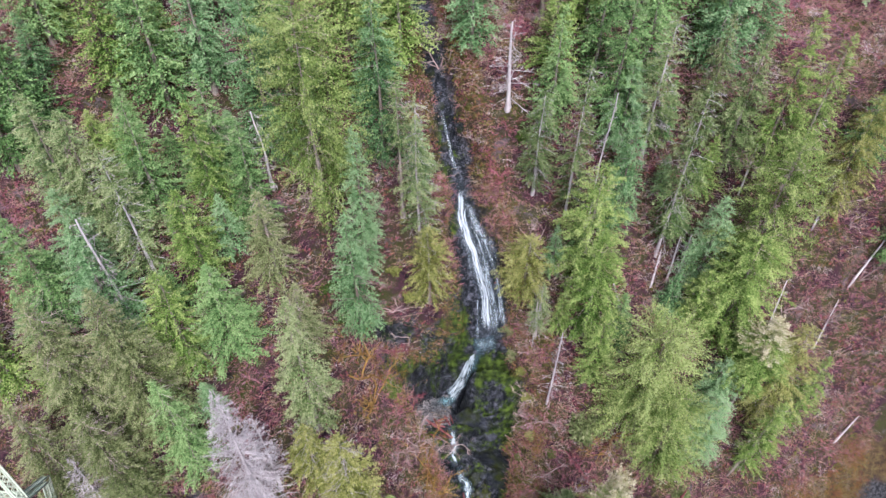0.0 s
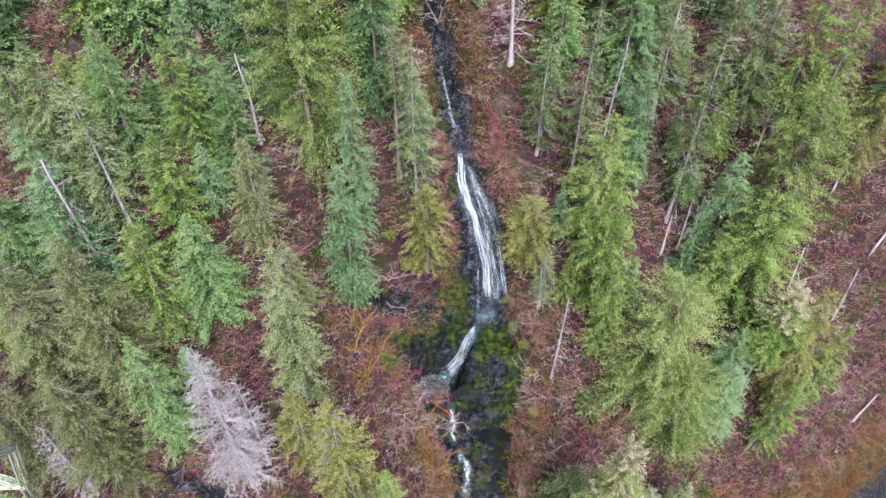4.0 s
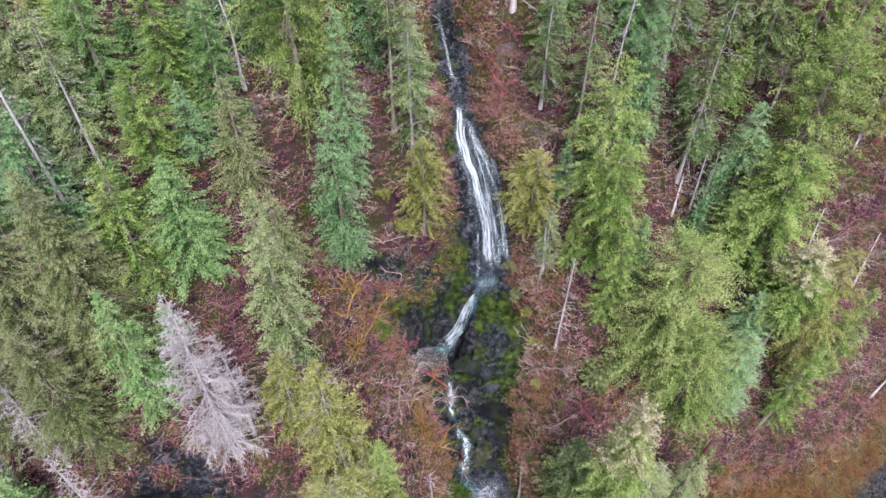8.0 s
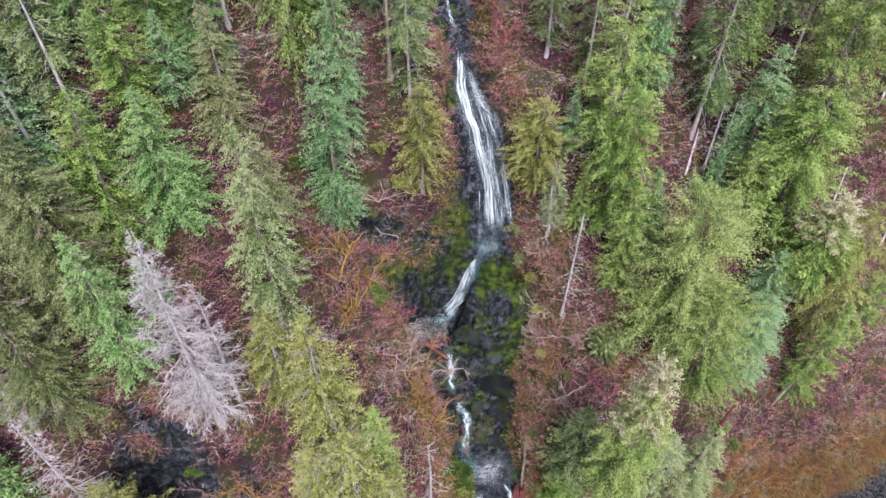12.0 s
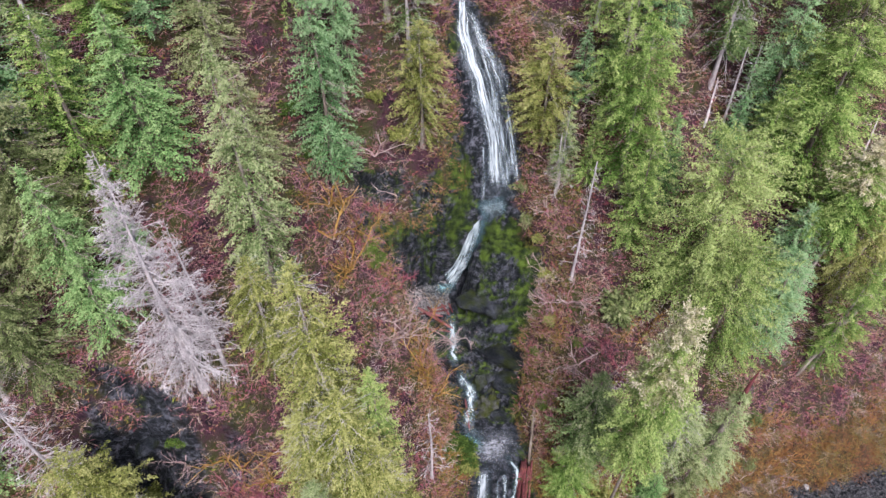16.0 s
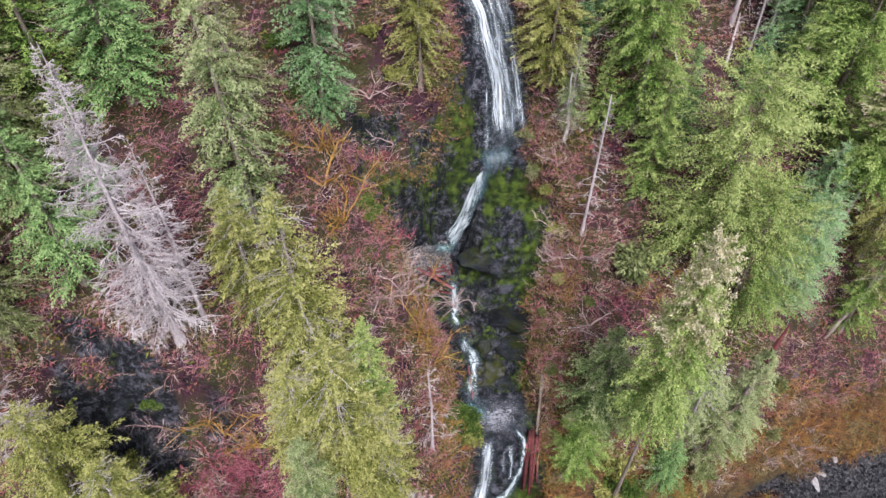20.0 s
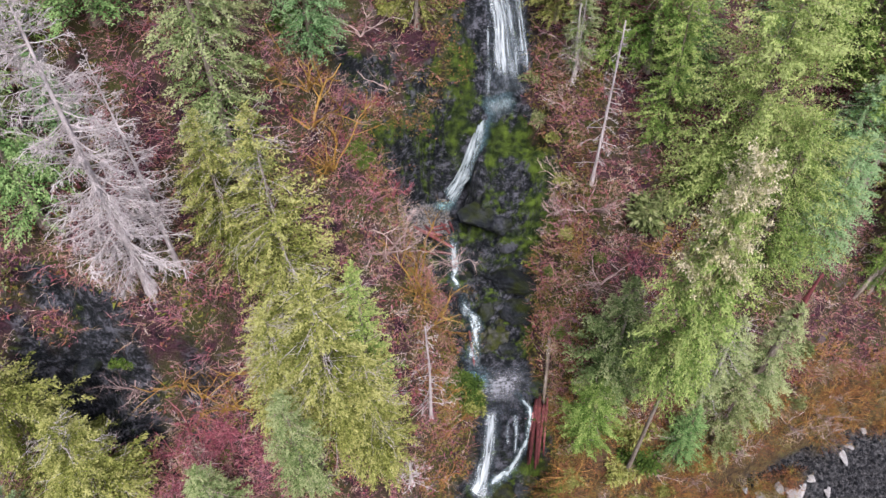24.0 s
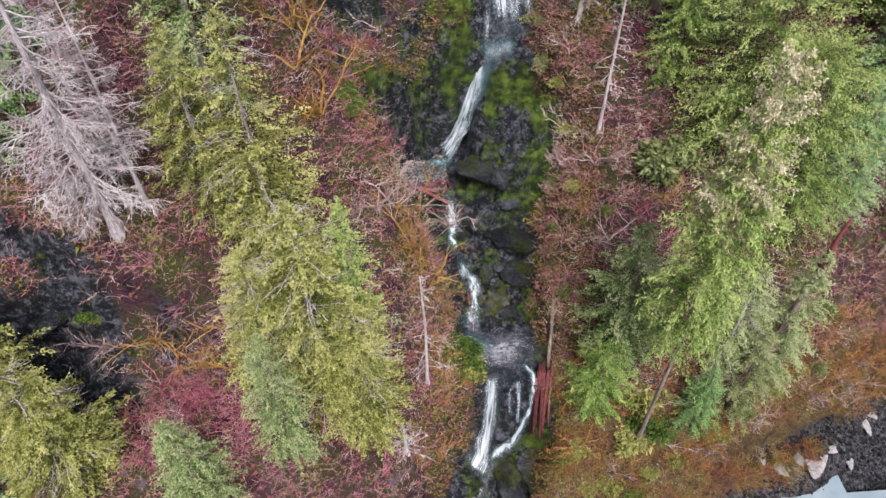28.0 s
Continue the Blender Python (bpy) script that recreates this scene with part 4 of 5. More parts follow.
kind("dead_tree", 26, 4.4, [limb_parts(25.8, 4.8, 2.6, 290, 62, lambda t: (1 - t) ** 0.7 * (0.75 + 0.25 * min(1, t / 0.2)), (-0.45, 0.15), -0.28, 9, 0.055, trunk_mesh("trunk", 26, 0.34, PALE, 0.3, 61))])
kind("dead_pole", 22, 3.0, [limb_parts(21.6, 3.2, 4.0, 90, 64, lambda t: (1 - t) ** 0.6, (-0.45, 0.1), -0.25, 7, 0.04, trunk_mesh("trunk", 22, 0.24, PALE, 0.3, 64))])
kind("snag", 11, 1.2, [limb_parts(10.8, 1.9, 1.5, 44, s + 3, lambda t: 0.3 + 0.7 * (1 - t), (-0.2, 0.2), 0.1, 3, 0.025, trunk_mesh("trunk", 11, 0.14, PALE, 0.35, s, True)) for s in (70, 74, 78)])


def plant(name, x, y, top, r, label, category="tree", group="", turn=None, lean=(0, 0), pick=None, base=None):
    """A tree with its foot on the slope at x, y, its tip at the height top and its crown r wide."""
    h0, r0, sets = KINDS[name]
    z = rise(x, y) if base is None else base
    h = max(2.0, top - z)
    root = new({"dead_tree": "dead_tree", "dead_pole": "dead_tree", "snag": "snag"}.get(name, "cedar_tree" if "cedar" in name else "conifer_tree"))
    turn = rng.uniform(0, 360) if turn is None else turn
    root.matrix_basis = pose(x, y, z, lean[0], lean[1], turn) @ Matrix.Diagonal((r / r0, r / r0, h / h0, 1))
    for part_name, me in sets[rng.integers(len(sets)) if pick is None else pick]:
        ob = new(part_name, me)
        ob.parent = root
        if part_name == "deadwood":
            tagged(ob, kind="stuff")
    return tagged(root, label, category, group)


L_FIR = "tall green fir with drooping sprays on the slope"
L_FULL = "broad bright green conifer with a full rounded crown"
L_BLUE = "blue-green fir with dense layered sprays"
L_CEDAR = "yellow-green cedar with heavy hanging sprays"
L_OLIVE = "olive-green thinning fir with bare pale twigs"
L_PALE = "pale lichen-hung fir with a bleached trunk"
L_LEAN = "tall fir with a bare lower trunk and thin crown"
L_SNAG = "bleached broken snag with short stubs"
PLANTED = []
for name, x, y, top, r, label in (
        ("dead_tree", -22.0, 33.0, 55.0, 4.6, "large bleached dead conifer with a full set of bare branches"),
        ("dead_pole", -20.4, 35.2, 47.0, 2.4, "thin bleached dead conifer beside a larger one"),
        ("grey_fir", -16.4, 42.6, 57.0, 4.2, "grey-green narrow fir with drooping sprays"),
        ("near_cedar", -16.0, 36.8, 41.0, 3.6, L_CEDAR), ("near_cedar", -11.6, 34.6, 42.8, 5.2, L_CEDAR), ("near_cedar", -8.4, 28.2, 34.0, 5.2, L_CEDAR), ("near_cedar", -12.0, 28.4, 30.0, 4.4, L_CEDAR), ("near_cedar", -5.4, 27.4, 26.0, 4.4, L_CEDAR), ("lime_cone", -6.4, 33.0, 30.0, 3.6, "green conifer among yellow-green cedars"), 
        ("grey_fir", -10.6, 23.4, 28.0, 2.8, "small pale green fir among red brush"), ("grey_fir", -16.4, 20.0, 24.0, 3.2, "small pale green fir among red brush"),
        ("near_cedar", -25.5, 21.5, 27.5, 4.4, L_CEDAR), ("cedar", -30.5, 24.0, 31.0, 4.2, L_CEDAR), ("blue_fir", -31.0, 18.5, 24.0, 3.2, L_BLUE),
        ("cream_top", 19.2, 30.4, 42.2, 3.4, "tall lime green conifer with a dying cream top"),
        ("broad_fir", 28.0, 48.6, 44.0, 7.0, "very broad pale green conifer with lichen tips"), ("broad_fir", 30.8, 44.2, 35.0, 5.8, "broad pale green conifer with lichen tips"), ("blue_fir", 37.0, 45.6, 32.0, 4.2, L_BLUE), ("full_fir", 40.2, 57.4, 51.0, 5.6, L_FULL), ("lime_cone", 35.6, 57.6, 44.0, 4.4, L_FULL), ("cream_top", 42.6, 50.4, 42.2, 4.2, "green conifer with a dying cream top on the slope"), ("cedar", 46.8, 50.0, 42.0, 3.8, L_CEDAR), ("lime_cone", 52.0, 50.0, 35.0, 3.2, L_FULL),
        ("blue_fir", 38.4, 49.6, 35.0, 4.0, L_BLUE), ("lime_cone", 46.0, 45.6, 31.0, 3.6, L_FULL),
        ("grey_fir", 16.6, 36.0, 24.5, 4.8, "pale green fir with drooping sprays beside the creek"), ("full_fir", 15.0, 33.0, 13.0, 3.2, L_FULL), ("fir", 24.4, 31.8, 11.0, 2.6, L_FIR), ("pale_fir", 26.8, 35.4, 20.0, 3.8, L_PALE), ("grey_fir", 31.4, 35.6, 21.5, 3.8, L_PALE), ("olive", 28.6, 33.6, 14.0, 3.2, L_OLIVE),
        ("broad_fir", 42.2, 62.0, 62.0, 6.4, "large yellow-green conifer with a broad rounded crown"), ("blue_fir", 36.2, 62.0, 53.0, 4.2, L_BLUE),
        ("full_fir", 19.2, 60.4, 59.5, 4.4, "tall bright green conifer with a lumpy crown"), ("full_fir", 20.2, 56.6, 51.0, 4.4, L_FULL), ("lime_cone", 21.4, 52.4, 42.0, 3.4, L_FULL), ("fir", 24.2, 55.4, 42.0, 3.0, L_FIR),
        ("cedar", 11.6, 60.6, 47.4, 3.6, "yellow-green cedar leaning over the waterfall"), ("pale_fir", 13.6, 57.4, 41.5, 2.2, "pale thin young fir by the waterfall"),
        ("blue_fir", 23.8, 72.0, 66.5, 4.2, L_BLUE), ("pale_fir", 30.9, 65.4, 68.0, 4.2, L_PALE), ("pale_fir", 17.0, 66.8, 69.8, 3.2, L_PALE), ("pale_fir", 12.4, 68.3, 65.2, 3.2, L_PALE), ("blue_fir", 23.6, 65.6, 62.0, 3.6, L_BLUE),
        ("blue_fir", -10.2, 60.0, 65.4, 3.2, L_BLUE), ("blue_fir", -11.4, 55.2, 56.6, 4.0, L_BLUE), ("olive", -20.6, 54.2, 61.2, 4.0, L_OLIVE), ("fir", -24.9, 46.0, 58.2, 4.8, L_FIR), ("olive", -17.4, 49.6, 51.0, 3.4, L_OLIVE),
        ("cedar", -1.9, 60.0, 49.5, 3.2, "small yellow-green cedar beside the waterfall"), ("lean_fir", -5.4, 64.6, 69.0, 2.6, L_LEAN), ("pale_fir", -3.2, 63.4, 67.4, 3.8, L_PALE), ("blue_fir", -3.4, 66.6, 62.0, 2.8, L_BLUE),
        ("fir", -25.2, 59.0, 73.0, 3.6, L_FIR), ("lime_cone", -26.2, 56.6, 71.0, 3.4, L_FULL), ("fir", -31.4, 54.0, 73.4, 4.0, L_FIR), ("fir", -22.2, 57.6, 68.6, 3.4, L_FIR), ("grey_fir", -36.6, 52.2, 73.0, 4.0, L_PALE),
        ("grey_fir", -40.0, 53.0, 74.4, 4.0, L_PALE), ("pale_fir", -32.7, 49.6, 70.6, 4.0, L_PALE), ("tall_fir", -33.4, 39.6, 62.0, 5.6, L_OLIVE), ("tall_fir", -39.0, 38.0, 62.0, 6.0, L_OLIVE), ("lime_cone", -29.5, 44.0, 59.0, 4.2, L_FULL),
        ("blue_fir", -36.0, 44.5, 64.0, 4.6, L_BLUE), ("lime_cone", -27.5, 50.5, 64.5, 4.0, L_FULL), ("fir", -30.0, 36.5, 51.0, 4.0, L_FIR), ("tall_fir", -36.0, 32.5, 51.0, 4.6, L_OLIVE), ("olive", -43.0, 33.0, 52.0, 4.4, L_OLIVE), ("fir", -42.0, 45.0, 66.0, 4.0, L_FIR), ("blue_fir", -38.0, 48.0, 67.0, 3.6, L_BLUE),
        ("broad_fir", -15.2, 62.6, 80.0, 6.0, "very large green fir with a broad conical crown"), ("blue_fir", -20.6, 64.0, 80.5, 4.4, L_BLUE), ("blue_fir", -7.8, 68.4, 77.0, 4.4, L_BLUE), ("fir", 22.3, 73.2, 78.0, 4.0, L_FIR), ("pale_fir", 27.2, 71.5, 73.0, 4.0, L_PALE),
        ("dead_pole", -39.7, 31.7, 43.8, 3.2, "grey dead conifer with drooping bare branches"), ("dead_pole", -34.7, 26.4, 40.0, 3.0, "grey dead conifer with drooping bare branches"),
        ("olive", 35.0, 74.5, 71.5, 3.4, "pinkish half-dead fir on red slope"), ("grey_fir", 38.7, 71.8, 71.0, 4.0, L_PALE), ("lime_cone", 43.5, 71.0, 73.5, 4.2, L_FULL), ("lime_cone", 47.5, 70.0, 71.0, 4.0, L_FULL), ("cedar", 53.4, 68.0, 64.0, 3.4, L_CEDAR)):
    plant(name, x, y, top, r, label, group="conifers on the ravine slope")
    PLANTED.append((x, y))
for x, y, top, r, label in ((15.4, 50.6, 39.6, 1.3, L_SNAG), (-0.9, 33.4, 22.0, 1.4, L_SNAG), (-21.0, 61.4, 66.5, 1.6, L_SNAG), (8.8, 75.2, 70.0, 2.6, "bleached dead fir beside the upper creek"), (-2.6, 27.0, 10.0, 1.4, L_SNAG),
                            (-34.6, 45.2, 66.0, 2.0, L_SNAG), (32.6, 62.8, 45.0, 1.2, L_SNAG), (34.2, 63.2, 45.0, 1.2, L_SNAG), (13.4, 57.0, 38.0, 1.6, L_SNAG), (20.2, 66.0, 66.0, 1.2, L_SNAG)):
    plant("snag", x, y, top, r, label, group="snags")

# the forest above, behind and beside the ravine, thinner with distance
spots = []


def room(x, y, gap):
    return all((x - a) ** 2 + (y - b) ** 2 > gap ** 2 for a, b in spots + PLANTED)


for tries in range(6000):
    x, y = rng.uniform(-66, 72), rng.uniform(56, 100)
    cut = 4.2 if y > 72 else 9
    if abs(x + 1 - (80 - y) * 0.2) < cut or (y < 64 and -44 < x < 62) or (10 < x < 62 and y < 66):
        continue
    if x > 30 and y < 84 and rng.random() < 0.7 or x > 44 and y < 92:
        continue
    if 4 < x < 12 and y < 84:
        continue
    if room(x, y, 5.2 if y < 90 else 5.8):
        spots.append((x, y))
for x, y in [(-50, 48), (-48, 40), (-54, 34), (-47, 57), (-55, 56), (-60, 46), (-52, 26), (-42, 26), (-62, 34), (58, 72), (66, 66), (70, 72), (64, 76)] + spots:
    name = rng.choice(["far_fir", "far_fir", "far_blue", "far_pale", "far_lime", "far_lime", "far_lime", "far_fir"])
    plant(str(name), x, y, rise(x, y) + rng.uniform(14, 21), rng.uniform(3.4, 4.8), {"far_fir": L_FIR, "far_lime": "bright green fir with a full pointed crown", "far_blue": L_BLUE, "far_pale": L_PALE}[str(name)], group="forest above the ravine")

# young trees between the tall ones
young = 0
while young < 44:
    x, y = (rng.uniform(-46, -13), rng.uniform(40, 72)) if young < 32 else (rng.uniform(14, 44), rng.uniform(50, 76))
    if rise(x, y) < 30 or any((x - a) ** 2 + (y - b) ** 2 < 2.6 ** 2 for a, b in PLANTED) or (-20 < x < -13 and y < 60):
        young += 0.05
        continue
    name = str(rng.choice(["far_fir", "far_lime", "far_blue"]))
    plant(name, x, y, rise(x, y) + rng.uniform(5, 10), rng.uniform(1.8, 2.8), "young green conifer under the taller trees", group="young conifers")
    PLANTED.append((x, y))
    young += 1

# ---------------------------------------------------------------- undergrowth
BRUSH = shader("tangled_winter_brush", [(0.23, 0.14, 0.165), (0.32, 0.105, 0.145), (0.34, 0.185, 0.18), (0.28, 0.21, 0.105), (0.48, 0.385, 0.4)], 0.26, 9, 0.9, 0, 0, 0.3, world_space=True, broad=1.6, grain=0.3)
LITTER = shader("mossy_ground_cover", [(0.095, 0.055, 0.07), (0.19, 0.048, 0.072), (0.18, 0.07, 0.056), (0.12, 0.105, 0.026), (0.13, 0.15, 0.03)], 0.28, 9, 0.9, 0, 0, 0.22, world_space=True, leaf=0.2, broad=1.7, grain=0.3)
BANK = shader("orange_bank_brush", [(0.1, 0.055, 0.045), (0.18, 0.066, 0.036), (0.21, 0.105, 0.036), (0.115, 0.112, 0.026), (0.28, 0.2, 0.17)], 0.3, 9, 0.9, 0, 0, 0.25, world_space=True, broad=1.6, grain=0.3)


def scatter(count, x0, x1, y0, y1, keep, seed):
    g = np.random.default_rng(seed)
    x, y = g.uniform(x0, x1, count), g.uniform(y0, y1, count)
    z = floor_at(x, y)
    ok = keep(x, y, z) & (wall_w(x, y) < 0.5) & (ledge_at(x, y)[1] < 0.6) & (wetness(x, y) * ((y > 18) & (y < 96)) < 0.35) & (z > np.where(x > 22, -1.9 - 3.0 * smooth(45, 36, x), -4.6)) & (gully(x, y) < 0.8)
    return np.stack([x[ok], y[ok], z[ok] - 0.05], 1), g


def twig_carpet(name, material, points, g, per, tall, thick, spread, label, flat=False):
    n = len(points)
    base = np.repeat(points, per, 0)
    if flat:
        base = base + g.normal(0, 0.35, base.shape) * [1, 1, 0.25] + [0, 0, 0.12]
        way = unit(g.normal(0, 1, base.shape) * [1, 1, 0.45] + [0, -0.2, 0.1])
    else:
        base = base + g.normal(0, 0.12, base.shape) * [1, 1, 0.2]
        lean = np.repeat(g.normal(0, 0.25, (n, 3)), per, 0)
        way = unit(g.normal(0, spread, base.shape) * [1, 1, 0.5] + lean + [0, -0.15, 0.8])
    length = np.repeat(g.uniform(0.45, 1.25, n), per) * g.uniform(0.5, 1.2, n * per) * tall
    side = unit(np.cross(way, g.normal(0, 1, base.shape)))
    b = Build()
    b.needles(base, way, side, length, (thick if not flat else 0.42 * length) * g.uniform(0.6, 1.4, n * per), 0.12)
    return tagged(new(name, b.mesh(name, material)), label, "undergrowth", kind="stuff")


def arching_stems(name, material, points, g, per, tall, thick, label):
    """Clumps of thin stems that rise and arch outward."""
    n = len(points)
    i = np.repeat(np.arange(n), per)
    a = g.uniform(0, 2 * math.pi, len(i))
    out2 = np.stack([np.cos(a), np.sin(a), 0 * a], 1) + np.repeat(g.normal(0, 0.35, (n, 3)) * [1, 1, 0], per, 0) + [0, -0.25, 0]
    h = np.repeat(g.uniform(0.5, 1.3, n), per) * g.uniform(0.6, 1.2, len(i)) * tall
    b = Build()
    p0 = points[i] + g.normal(0, 0.12, (len(i), 3)) * [1, 1, 0]
    d = unit(out2 * g.uniform(0.3, 0.9, (len(i), 1)) + [0, 0, 1.0])
    l = h * 0.6
    for k in range(2):
        d = unit(d + out2 * 0.5 + g.normal(0, 0.25, d.shape) + [0, 0, -0.2 * k])
        b.needles(p0, d, unit(np.cross(d, g.normal(0, 1, d.shape))), l * 1.1, np.full(len(i), thick * (1 - 0.3 * k)), 0.05)
        for _ in range(1 + k):
            d2 = unit(d + g.normal(0, 0.65, d.shape))
            b.needles(p0 + d * (l * g.uniform(0.3, 0.95, len(l)))[:, None], d2, unit(np.cross(d2, g.normal(0, 1, d.shape))), l * g.uniform(0.4, 0.9, len(l)), np.full(len(i), thick * 0.7), 0.05)
        p0 = p0 + d * l[:, None]
    return tagged(new(name, b.mesh(name, material)), label, "undergrowth", kind="stuff")


pts, g = scatter(23000, -52, 72, 15, 95, lambda x, y, z: ~((x > 10) & (z < 4)), 101)
arching_stems("red_brush", BRUSH, pts, g, 7, 1.6, 0.04, "tangle of bare red and grey-pink winter brush over the slope")
pts, g = scatter(25000, -52, 72, 15, 98, lambda x, y, z: ~((x > 10) & (z < 4)), 102)
twig_carpet("ground_cover", LITTER, pts, g, 13, 0.42, 0.1, 0.6, "low red, rust and mossy green cover on the slope", True)
pts, g = scatter(8000, 9, 72, 22, 56, lambda x, y, z: z < 6 + 2.5 * vnoise(x / 3, y / 3), 103)
arching_stems("bank_brush", BANK, pts, g, 9, 1.5, 0.038, "orange and straw coloured brush on the river bank")
pts, g = scatter(9000, 9, 72, 22, 56, lambda x, y, z: z < 5, 104)
twig_carpet("bank_cover", BANK, pts, g, 12, 0.26, 0.1, 0.7, "low orange mossy cover on the river bank", True)


g = np.random.default_rng(105)
yy = g.uniform(27, 92, 12000)
west, east, _ = creek(yy)
xx = np.where(g.random(12000) < 0.45, west - g.uniform(-0.4, 4.6, 12000), east + g.uniform(-1.2, 4.2, 12000))
ok = (wetness(xx, yy) < np.where(xx > 6, 0.8, 0.45)) & (wall_w(xx, yy) < g.uniform(0.2, 1.6, 12000))
MOSSBANK = shader("bank_moss_and_fern", [(0.05, 0.052, 0.014), (0.095, 0.1, 0.02), (0.15, 0.12, 0.035), (0.2, 0.07, 0.06), (0.15, 0.15, 0.04)], 0.35, 9, 0.9, 0, 0, 0.25, world_space=True, leaf=0.2, broad=1.6, grain=0.3)
twig_carpet("bank_moss", MOSSBANK, np.stack([xx[ok], yy[ok], floor_at(xx[ok], yy[ok])], 1), g, 12, 0.3, 0.1, 0.6, "moss, ferns and twigs hanging on the creek banks", True)
yy = g.uniform(36, 70, 520)
west, east, _ = creek(yy)
xx = np.where(g.random(520) < 0.35, west - g.uniform(0.6, 2.6, 520), east + g.uniform(-0.2, 3.0, 520))
ok = (wetness(xx, yy) < 0.55) & (wall_w(xx, yy) < 0.5)
arching_stems("bank_twigs", BRUSH, np.stack([xx[ok], yy[ok], floor_at(xx[ok], yy[ok])], 1), g, 9, 1.3, 0.045, "bare twigs hanging over the creek banks")


def bush_kind(limb_mat, twig_mat, seed, stems, h, fork=4):
    """Bare arching stems that fork twice into fine twigs."""
    g = np.random.default_rng(seed)
    limbs, twigs, strands = [], Build(), []
    for k in range(stems):
        b = Build()
        a = g.uniform(0, 2 * math.pi)
        d = unit(np.array([math.cos(a) * 0.75, math.sin(a) * 0.75, g.uniform(0.5, 1.2)]))
        u = np.linspace(0, 1, 7)
        L = h * g.uniform(0.7, 1.15)
        pts2 = d * L * u[:, None] + np.cumsum(g.normal(0, 0.05 * L, (7, 3)), 0) * u[:, None] + np.array([0, 0, -0.2 * L]) * (u ** 2)[:, None]
        pts2[0] = (0, 0, -0.3)
        r0 = 0.025 * h * g.uniform(0.5, 1.0)
        b.tube(pts2, r0 * (1 - 0.75 * u), 5)
        for j in range(fork):
            q = g.uniform(0.3, 0.95)
            p0 = np.array([np.interp(q, u, pts2[:, i]) for i in range(3)])
            d2 = unit(d + g.normal(0, 0.7, 3))
            l2 = L * g.uniform(0.3, 0.6) * (1.15 - 0.5 * q)
            v = np.linspace(0, 1, 5)
            p2 = p0 + d2 * l2 * v[:, None] + np.cumsum(g.normal(0, 0.05 * l2, (5, 3)), 0) * v[:, None]
            b.tube(p2, r0 * 0.5 * (1 - 0.7 * v), 4)
            for _ in range(9):
                q2 = g.uniform(0.15, 1)
                p3 = np.array([np.interp(q2, v, p2[:, i]) for i in range(3)])
                d3 = unit(d2 + g.normal(0, 0.75, 3))
                l3 = l2 * g.uniform(0.25, 0.6)
                w = np.linspace(0, 1, 4)
                p4 = p3 + d3 * l3 * w[:, None] + np.cumsum(g.normal(0, 0.06 * l3, (4, 3)), 0) * w[:, None]
                for e in range(3):
                    strands.append((p4[e], p4[e + 1], 0.03 - 0.006 * e))
                for _ in range(2):
                    d4 = unit(d3 + g.normal(0, 0.7, 3))
                    strands.append((p4[2], p4[2] + d4 * l3 * 0.6, 0.018))
        limbs.append(("stem", b.mesh("stem", limb_mat, True)))
    p, q, w = (np.array([t[k] for t in strands]) for k in range(3))
    way = q - p
    long = np.linalg.norm(way, axis=1)
    twigs.blades(p, unit(way), unit(np.cross(way, g.normal(0, 1, way.shape))), long * 1.05, w, 0.02)
    return limbs + [("brushwood", twigs.mesh("brushwood", twig_mat))]


BUSHES = {"mossy": [bush_kind(MOSSY, MOSSY, s, 6, 5.0, 5) for s in (201, 202)], "half": [bush_kind(MOSSY, TWIG, s, 6, 5.0, 5) for s in (203, 204)], "bare": [bush_kind(TWIG, TWIG, s, 7, 4.0, 4) for s in (205, 206, 207)],
          "red": [bush_kind(REDBRUSH, REDBRUSH, s, 8, 3.0, 4) for s in (208, 209)], "rust": [bush_kind(RUST, RUST, s, 7, 3.0, 4) for s in (210, 211)]}
BUSH_H = {"mossy": 5.0, "half": 5.0, "bare": 4.0, "red": 3.0, "rust": 3.0}
BUSH_L = {"mossy": "bare bush with orange mossy limbs", "half": "bare tree with mossy orange limbs and pale twigs", "bare": "bare grey-pink shrub with fine twigs", "red": "bare red-stemmed shrub on the slope", "rust": "rust-orange twiggy shrub on the bank"}


def bush(style, x, y, h, lean=(0, 0), label=""):
    root = new("bush")
    root.matrix_basis = pose(x, y, rise(x, y), lean[0], lean[1], rng.uniform(0, 360)) @ Matrix.Diagonal((*(h / BUSH_H[style],) * 3, 1))
    for part_name, me in BUSHES[style][rng.integers(len(BUSHES[style]))]:
        ob = new(part_name, me)
        ob.parent = root
        if part_name == "brushwood":
            tagged(ob, kind="stuff")
    return tagged(root, label or BUSH_L[style], "bush", "bare bushes")


